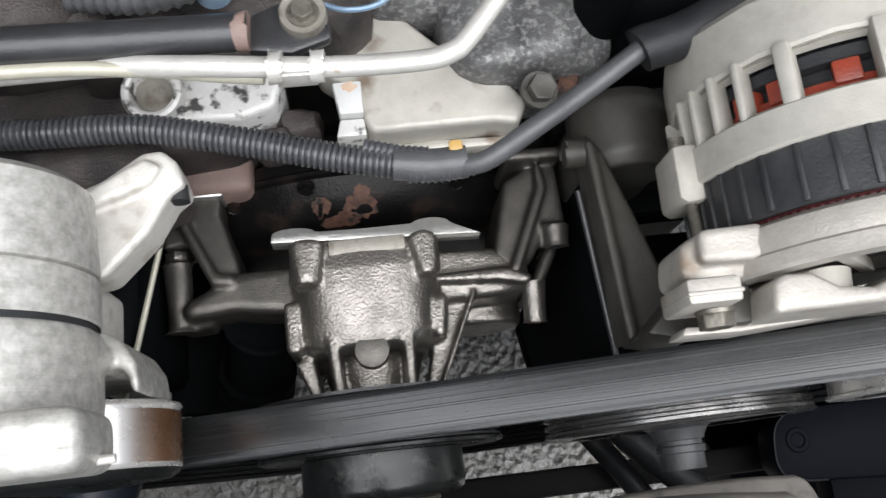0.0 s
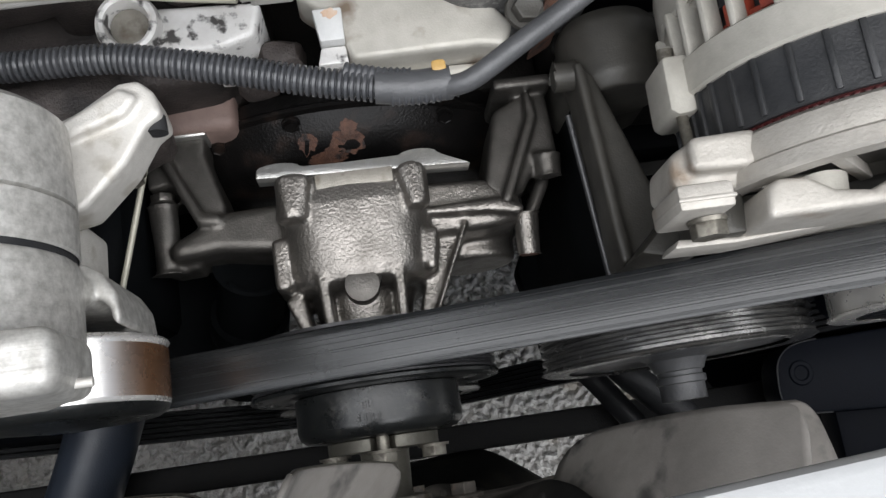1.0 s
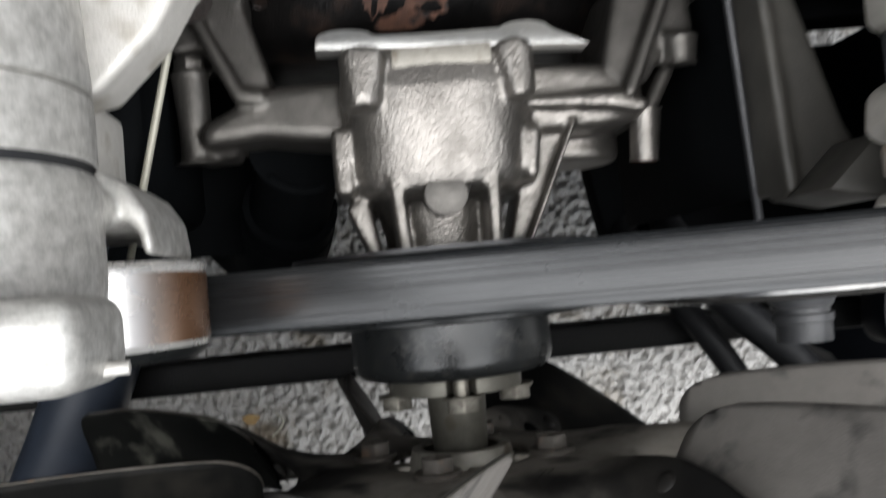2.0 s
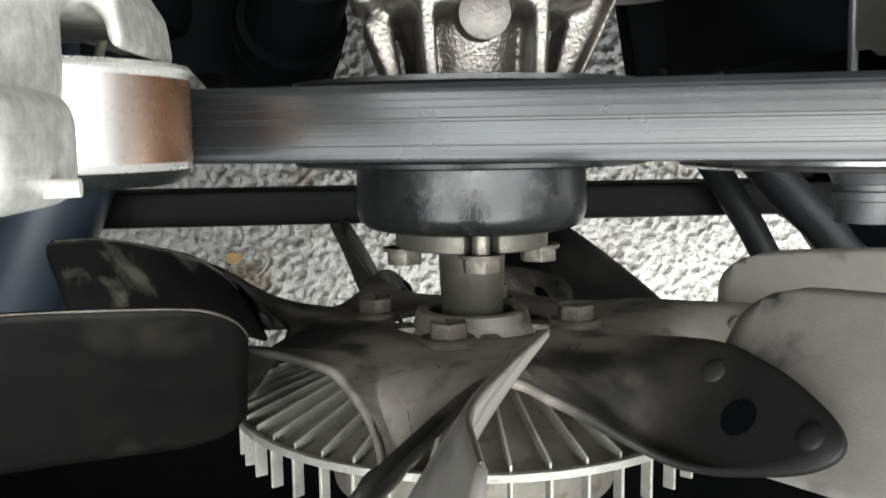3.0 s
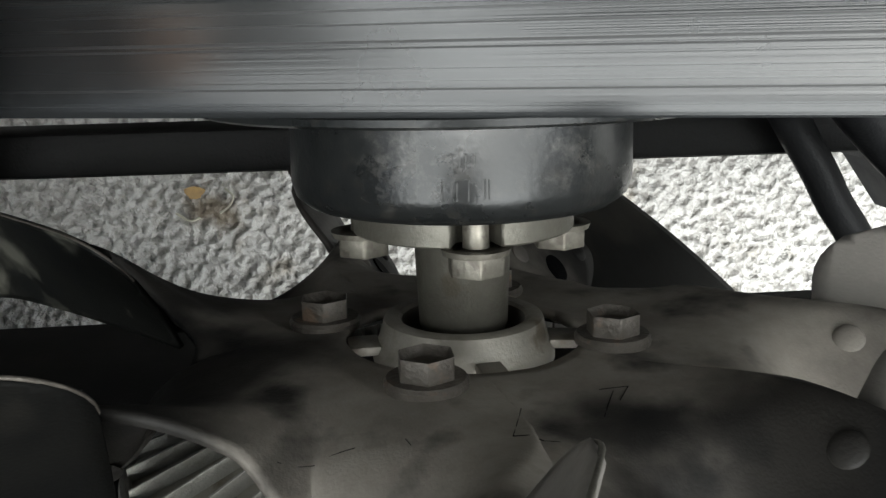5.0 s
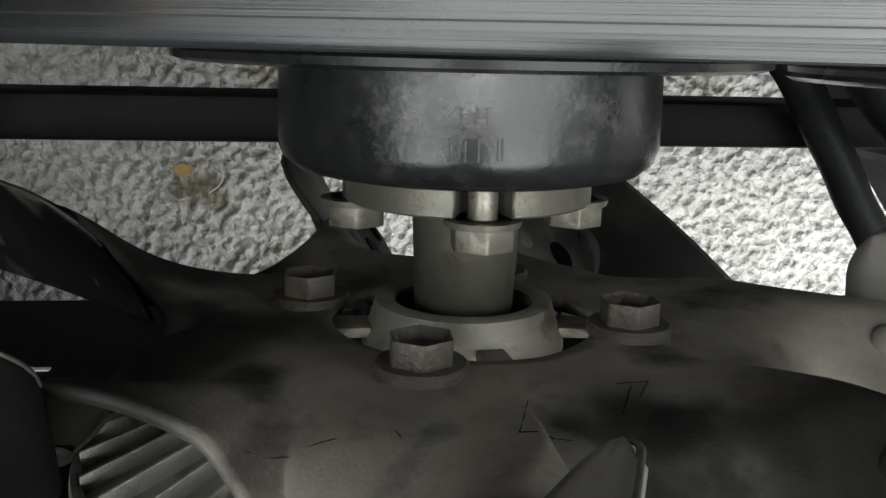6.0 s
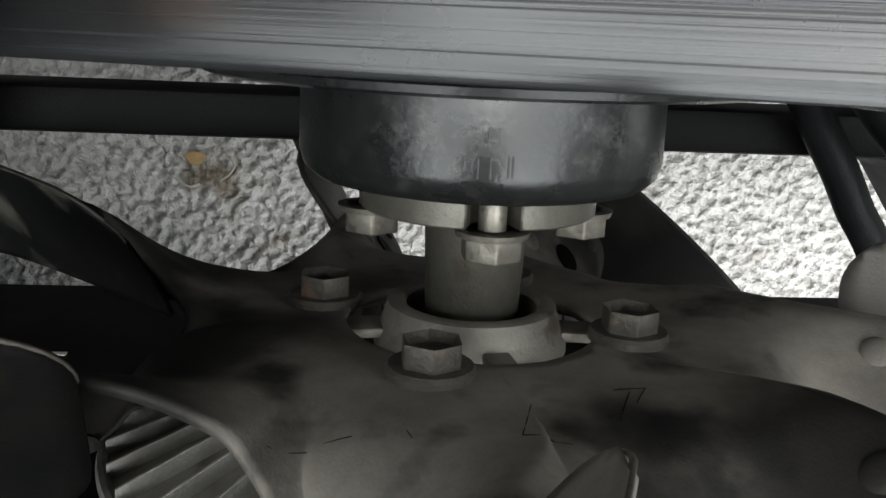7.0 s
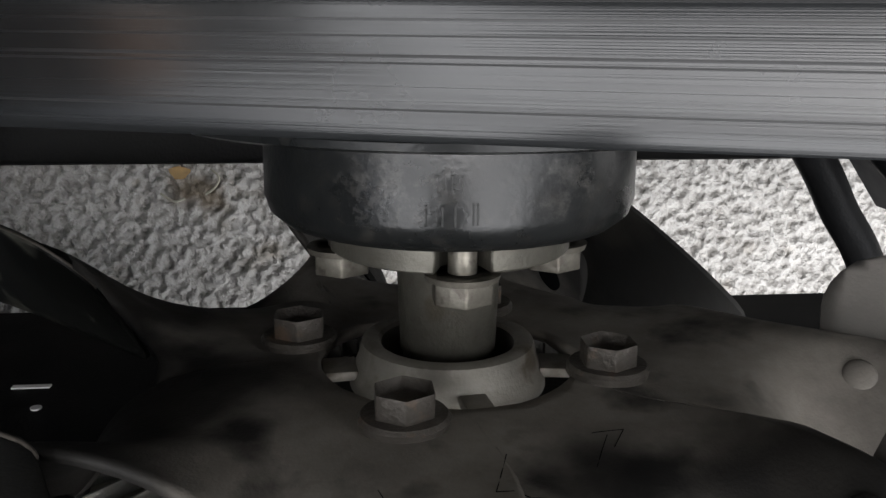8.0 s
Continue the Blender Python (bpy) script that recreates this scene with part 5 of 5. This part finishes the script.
def fan_clutch():
    t = thing("fan_clutch", (0, -0.05, AXIS), "dusty cast fan clutch bolted to the pump pulley", "fan clutch")
    pts = []
    for k in range(180):
        a = 2 * k
        d = min(abs((a - PUMP_TURN - 90 * j + 180) % 360 - 180) for j in range(4))
        r = 0.0245
        if d < 10.5:
            r = 0.0172 + 0.0014 * (d / 10.5) ** 2
        p = polar(r, a, 0)
        pts.append((p.x, p.z))
    part("flange", prism(pts, -0.0352, -0.0297, "y", 0.0004, 1), M_FLANGE, t, "slotted mounting flange")
    part("shaft", lathe([(-0.0355, 0.0112), (-0.0362, 0.0108), (-0.0575, 0.0100), (-0.0585, 0.0094), (-0.066, 0.0094)], 0, AXIS, 48), M_FLANGE, t)
    for j in range(4):
        a = PUMP_TURN + 90 * j
        b = part("bolt", hexhead(polar(0.0218, a, -0.0353), (0, -1, 0), 0.0106, 0.0056, 0.0071), M_ZINC, t, "bright zinc bolt with a toothed flange")
        part("stud", rod(polar(0.0218, a, -0.0296), polar(0.0218, a, -0.0356), 0.0027, 0.0027, 16), M_ZINC, b)
    ring = part("collar", lathe([(-0.0660, 0.0145), (-0.0564, 0.0140), (-0.0557, 0.0147), (-0.0555, 0.0170), (-0.0560, 0.0180), (-0.0590, 0.0188), (-0.0610, 0.0196), (-0.0625, 0.0206), (-0.0660, 0.0208)], 0, AXIS, 64), M_CLUTCH, t, "raised pilot collar")
    for a, w in ((8, 0.0045), (176, 0.0045), (82, 0.0028), (262, 0.0040)):
        p = polar(0.0228, a, -0.0617)
        b = box(p.x - 0.0036, p.x + 0.0036, -0.0627, -0.0605, p.z - w, p.z + w, 0.0005)
        b.transform(Matrix.Translation(p) @ Matrix.Rotation(radians(-a), 4, "Y") @ Matrix.Translation(-p))
        part("tab", b, M_CLUTCH, ring)
    # the recess is coloured black in place of the shade inside it
    part("recess", lathe([(-0.0650, 0.0204), (-0.0665, 0.0275), (-0.070, 0.030), (-0.075, 0.030)], 0, AXIS, 48), M_BLACK, t, "recess round the collar, its shade painted black")
    part("body", lathe([(-0.066, 0.027), (-0.0705, 0.034), (-0.0725, 0.040), (-0.0845, 0.0748), (-0.0850, 0.0758), (-0.0856, 0.0748), (-0.0862, 0.050), (-0.110, 0.046), (-0.112, 0.0)], 0, AXIS, 96), M_CLUTCH, t)
    part("rim", lathe([(-0.0845, 0.0738), (-0.0832, 0.0744), (-0.0828, 0.0753), (-0.0831, 0.0763), (-0.0850, 0.0767), (-0.0854, 0.0752)], 0, AXIS, 120), M_FIN, t)
    for k in range(46):
        a = 360 * k / 46 + 4
        b = prism([(0.036, -0.0670), (0.0748, -0.0812), (0.0748, -0.0850), (0.036, -0.0720)], -0.0004, 0.0004, "z", 0.0001, 1)
        c = box(0.0722, 0.0758, -0.0965, -0.0852, -0.0005, 0.0005, 0.0002, 1)
        fin = merged(b, c)
        fin.transform(Matrix.Translation((0, 0, AXIS)) @ Matrix.Rotation(radians(-a), 4, "Y"))
        part("fin", fin, M_FIN, t)
    return t


fan_clutch()


# ---- fan ----
# angle of each blade's inner corner on the engine side, and of the arm that carries it
BLADES = (86.0, 36.0, -6.0, -84.0, -117.0, -162.0, 137.5)
ARMS = {86.0: 86.5, 36.0: 36.7, -6.0: -4.0, -84.0: -84.0, -117.0: -118.0, -162.0: -160.5, 137.5: 142.0}
LOWER = -84.0        # this blade is broader than the rest
NARROW = -162.0      # this one is narrower, and its inner end runs to a point
PLATE_Y = -0.0612
SKEW, PITCH = radians(30), radians(52)


def blade_point(a, u, w, lift=0.0):
    """A place on the blade at angle a: u along its engine-side edge, w across it, lift off its surface."""
    out = Vector((math.cos(radians(a)), 0, math.sin(radians(a))))
    along = Vector((-math.sin(radians(a)), 0, math.cos(radians(a))))
    edge = out * math.cos(SKEW) + along * math.sin(SKEW) + Vector((0, 0.03, 0))
    side = along * math.cos(SKEW) - out * math.sin(SKEW)
    chord = side * math.cos(PITCH) + Vector((0, -1, 0)) * math.sin(PITCH)
    up = Vector((0, 1, 0)) * math.cos(PITCH) + side * math.sin(PITCH)
    return Vector((0, -0.0410, AXIS)) + out * 0.09 + edge * u + chord * w + up * lift


# the blade's engine-side edge from its inner corner: outwards, round the shaft, towards the engine
EDGE = spline([(0, 0, 0), (0.0230, 0.0110, 0.0018), (0.0436, 0.0214, 0.0027), (0.0650, 0.0319, 0.0027), (0.0790, 0.0339, 0.0017), (0.0918, 0.0346, 0.0012)], 12)


def swept_point(a, s, w, wide, lift=0.0):
    """A place on a twisted blade: s from 0 at its inner end to 1 at its tip, w across it from the engine-side edge."""
    out = Vector((math.cos(radians(a)), 0, math.sin(radians(a))))
    along = Vector((-math.sin(radians(a)), 0, math.cos(radians(a))))
    x = max(0.0, min(1.0, s)) * (len(EDGE) - 1)
    i = min(len(EDGE) - 2, int(x))
    e = EDGE[i].lerp(EDGE[i + 1], x - i)
    e = e + (EDGE[1] - EDGE[0]) * min(0.0, s) * (len(EDGE) - 1)
    skew = SKEW * (1 - 0.8 * s)
    pitch = radians(58 + 9 * s)
    side = along * math.cos(skew) - out * math.sin(skew)
    chord = side * math.cos(pitch) + Vector((0, -1, 0)) * math.sin(pitch)
    up = Vector((0, 1, 0)) * math.cos(pitch) + side * math.sin(pitch)
    bulge = 0.0015 * (1 - (2 * w / wide - 1) ** 2)
    return Vector((0, -0.0417 + e.z, AXIS)) + out * (0.0942 + e.x) + along * e.y + chord * w + up * (lift + bulge)


def hub_point(angle, r):
    return Vector((r * math.cos(radians(angle)), PLATE_Y, AXIS + r * math.sin(radians(angle))))


def arm_path(a, j, v):
    """Runs from the hub's hole out over arm a: j across the arm (-1 to 1), v from 0 at the hole to 1 at the arm's end."""
    c = a + 17.0
    centre = Vector((math.cos(radians(c)), 0, math.sin(radians(c))))
    along = Vector((-math.sin(radians(c)), 0, math.cos(radians(c))))
    hub = Vector((0, PLATE_Y, AXIS))
    end = 0.048 - 0.038 * abs(j) ** 2 + 0.003 * j
    across = 0.0385 + 0.0180 * j
    far = [blade_point(a, -0.003, across, 0.0021), blade_point(a, end, across, 0.0021)]
    if a == ARMS[NARROW]:
        across = 0.0205 + 0.0150 * j
        far = [swept_point(NARROW, s, across, 0.0365, 0.0021) for s in (-0.06 - 0.04 * j, end / 0.1 - 0.04)]
    knots = [hub_point(c + 13 * j, 0.0268), hub + centre * 0.046 + along * (0.0170 * j), hub + centre * 0.066 + along * (0.0190 * j) + Vector((0, -0.001 - 0.0035 * j, 0)),
             *far]
    ext = [2 * knots[0] - knots[1], *knots, 2 * knots[-1] - knots[-2]]
    x = v * 4
    i = min(3, int(x))
    t = x - i
    p0, p1, p2, p3 = ext[i:i + 4]
    return 0.5 * (2 * p1 + (p2 - p0) * t + (2 * p0 - 5 * p1 + 4 * p2 - p3) * t * t + (3 * p1 - p0 - 3 * p2 + p3) * t ** 3)


def valley(low, high):
    """Angle and radius of the hub's edge between two neighbouring arms."""
    mid = (low + high) / 2 + 17
    for angle, moved, radius in ((187.7, 180, 0.058), (131.2, 129, 0.070), (78.6, 86, 0.089)):
        if abs((mid - angle + 180) % 360 - 180) < 6:
            return mid + (moved - angle), radius
    return mid, 0.070


def fan():
    t = thing("cooling_fan", (0, -0.065, AXIS), "dusty steel seven-bladed cooling fan, black paint worn brown", "fan")
    bm = bmesh.new()
    order = sorted(ARMS.values())
    n, m = 30, 26
    for i, a in enumerate(order):
        before = order[i - 1] - (360 if i == 0 else 0)
        after = order[(i + 1) % 7] + (360 if i == 6 else 0)
        grid = []
        for k in range(-n, n + 1):
            u = k / n
            mid, dip = valley(a, after) if u > 0 else valley(before, a)
            row = []
            for q in range(m + 1):
                v = q / m
                if abs(u) <= 0.6:
                    p = arm_path(a, u / 0.6, v)
                else:
                    f = (abs(u) - 0.6) / 0.4
                    stop = 1 - 0.36 * min(1.0, f / 0.4)
                    p = arm_path(a, math.copysign(1, u), v * stop).lerp(hub_point(mid, 0.0268 + (dip - 0.0268) * v), f * f * (3 - 2 * f))
                row.append(bm.verts.new(p))
            grid.append(row)
        for g, h in zip(grid, grid[1:]):
            for q in range(m):
                bm.faces.new((g[q], g[q + 1], h[q + 1], h[q]))
    bmesh.ops.remove_doubles(bm, verts=bm.verts, dist=1e-4)
    bmesh.ops.recalc_face_normals(bm, faces=bm.faces)
    inner = [v for v in bm.verts if not v.is_boundary]
    for _ in range(28):
        bmesh.ops.smooth_vert(bm, verts=inner, factor=0.5, use_axis_x=True, use_axis_y=True, use_axis_z=True)
    rim = [v for v in bm.verts if v.is_boundary and (v.co - Vector((0, PLATE_Y, AXIS))).length > 0.035]
    for _ in range(14):
        moved = []
        for v in rim:
            near = [e.other_vert(v).co for e in v.link_edges if e.is_boundary]
            moved.append(v.co.lerp(sum(near, Vector()) / len(near), 0.5))
        for v, q in zip(rim, moved):
            v.co = q
    for v in bm.verts:
        v.co.y += 0.0008 * noise.noise(v.co * 45)
    hub = part("hub_spider", bm, M_FAN, t, "dusty pressed-steel spider", smooth=60)
    sol = hub.modifiers.new("thickness", "SOLIDIFY")
    sol.thickness, sol.offset = 0.0022, 0
    for root in BLADES:
        a = ARMS[root]
        bm = bmesh.new()
        grid = []
        nr, ns = 28, 20
        wide, e = (0.105, 0.014) if root == LOWER else (0.0365, 0.013) if root == NARROW else (0.051, 0.013)
        for j in range(nr + 1):
            row = []
            for k in range(ns + 1):
                w = wide * k / ns
                ds = max(0.0, e - w) + (0.0 if root == NARROW else max(0.0, w - (wide - e)))
                cut = e - math.sqrt(max(0.0, e * e - ds * ds))
                if root == LOWER:
                    tip = 0.090 + 0.75 * w
                    u = min(max(-0.012 + (tip + 0.012) * j / nr, cut - 0.012), tip - 0.6 * cut)
                    p = blade_point(a, u, w, -0.0035 * (2 * w / wide - 1) ** 2)
                else:
                    start = -0.045 - (0.085 * w / wide if root == NARROW else 0.0)
                    p = swept_point(root, min(max(start + (1 - start) * j / nr, cut / 0.1 - 0.045), 1 - 0.8 * cut / 0.1), w, wide)
                row.append(bm.verts.new(p))
            grid.append(row)
        for g, h in zip(grid, grid[1:]):
            for k in range(ns):
                bm.faces.new((g[k], g[k + 1], h[k + 1], h[k]))
        bmesh.ops.remove_doubles(bm, verts=bm.verts, dist=1e-6)
        bmesh.ops.recalc_face_normals(bm, faces=bm.faces)
        # blades on the shaded side get the darkened copies of the blade colour
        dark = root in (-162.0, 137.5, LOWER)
        b = part("blade", bm, M_BLADE_SHADED_GRIME if root == -162.0 else M_BLADE_SHADED if dark else M_BLADE_BROWN if root == -117.0 else M_BLADE, t, "glossy black blade with brown grime, shade painted in" if dark else "dusty brown-grey blade", smooth=60)
        sol = b.modifiers.new("thickness", "SOLIDIFY")
        sol.thickness, sol.offset = 0.0016, 0
        # pale strip along the worn edge, painting in the glint of light there
        if root in (86.0, 137.5, -162.0):
            edge_line = []
            for k in range(12):
                w = e * (1 - k / 12) ** 1.5
                edge_line.append(swept_point(root, (e - math.sqrt(max(0.0, e * e - (e - w) ** 2))) / 0.1 - 0.045, w, wide))
            edge_line += [swept_point(root, e / 0.1 - 0.045 + 0.79 * j / 34, 0.0, wide) for j in range(1, 35)]
            thick = 0.00042 if root == 86.0 else 0.00035
            part("pale_edge", sweep(edge_line, lambda q: thick * (1 + 0.5 * noise.noise(Vector((q * 160, root, 0)))), 8), M_FLANGE if root == 86.0 else M_RUSTBOLT, b, "edge worn to bare metal, its glint painted in", smooth=60)
        for u, w in ((0.004, 0.0165), (0.000, 0.0300), (0.039, 0.0225)) if root == NARROW else ((0.004, 0.029), (0.000, 0.050), (0.039, 0.0383)):
            c, up = (swept_point(root, u / 0.1 - 0.04, w, wide, lift) if root == NARROW else blade_point(a, u, w, lift) for lift in (0.0032, 0.02))
            up = up - c
            bmr = bmesh.new()
            bmesh.ops.create_uvsphere(bmr, u_segments=18, v_segments=10, radius=0.0036)
            bmr.transform(Matrix.Translation(c) @ up.to_track_quat("Z", "Y").to_matrix().to_4x4() @ Matrix.Diagonal((1, 1, 0.36, 1)))
            part("rivet", bmr, M_FAN, b)
        mid = 0.0225 if root == NARROW else 0.039
        c, up = (swept_point(root, 0.146, mid, wide, lift) if root == NARROW else blade_point(a, 0.0186, mid, lift) for lift in (0.0032, 0.02))
        up = (up - c).normalized()
        part("hole", rod(c - up * 0.0005, c + up * 0.0003, 0.0050, 0.0050, 28), M_DARK, b, "dark round hole")
    for j in range(4):
        a = FAN_TURN + 90 * j
        b = part("bolt", hexhead(polar(0.0334, a, -0.0588), (0, 1, 0), 0.0104, 0.0056, 0.0, 0.11, 0.45), M_RUSTBOLT, t, "dusty rust-brown bolt")
        part("washer", lathe([(-0.0602, 0.0), (-0.0604, 0.0082), (-0.0588, 0.0084), (-0.0580, 0.0078), (-0.0580, 0.0)], polar(0.0334, a, 0).x, polar(0.0334, a, 0).z, 32), M_RUSTBOLT, b)
    # fine scribed marks on the hub's face
    face = [v.co + BASE[t.name] for v in hub.data.vertices if v.co.length < 0.10]
    for (x0, z0), (x1, z1) in (((0.0050, 0.7940), (0.0010, 0.8080)), ((0.0010, 0.8080), (0.0090, 0.8080)), ((0.0235, 0.7890), (0.0190, 0.7990)),
                               ((0.0210, 0.7880), (0.0270, 0.7870)), ((0.0270, 0.7870), (0.0235, 0.7935)), ((-0.0380, 0.8040), (-0.0250, 0.8030)), ((-0.0165, 0.8035), (-0.0158, 0.8060)), ((-0.0250, 0.8160), (-0.0240, 0.8230))):
        line = []
        for k in range(7):
            x, z = x0 + (x1 - x0) * k / 6, z0 + (z1 - z0) * k / 6
            close = sorted(face, key=lambda q: (q.x - x) ** 2 + (q.z - z) ** 2 + 0.05 * (q.y - PLATE_Y) ** 2)[:3]
            line.append(Vector((x, sum(q.y for q in close) / 3 + 0.00112, z)))
        part("scribed_mark", sweep(line, 0.00008, 6), M_DARK, hub)
    return t


fan()

# ---- litter ----
def leaf():
    bm = bmesh.new()
    vs = []
    for k in range(12):
        a = 2 * math.pi * k / 12
        vs.append(bm.verts.new((-0.145 + 0.0075 * math.cos(a) * (1 + 0.3 * math.sin(3 * a)), -0.103 + 0.0050 * math.sin(a), GROUND + 0.005 + 0.002 * math.sin(2 * a))))
    bm.faces.new(vs)
    return single("dry_leaf", bm, M_LEAF, (-0.145, -0.103, GROUND), "small dry orange leaf on the concrete", "leaf")


leaf()

for pts in (((-0.122, -0.100, 0.257), (-0.116, -0.106, 0.260), (-0.120, -0.114, 0.258), (-0.127, -0.119, 0.257)), ((-0.160, -0.118, 0.256), (-0.150, -0.124, 0.258), (-0.142, -0.122, 0.257))):
    single("dry_straw", tube(pts, 0.0009, 8, 6), M_DIPSTICK, pts[0], "curled pale dry straw on the concrete", "straw", "straws on the concrete")


def sticker():
    """A white paper label with a bar and a dot, on the shroud."""
    t = thing("label_sticker", (-0.148, -0.134, 0.585), "small white printed marks on the black shroud", "sticker")
    part("bar", box(-0.1555, -0.1405, -0.1349, -0.1342, 0.5778, 0.5808, 0.0001, 1), M_WHITE, t)
    part("dot", rod((-0.1395, -0.1349, 0.6003), (-0.1395, -0.1342, 0.6003), 0.0021, 0.0021, 20), M_WHITE, t)
    return t


sticker()
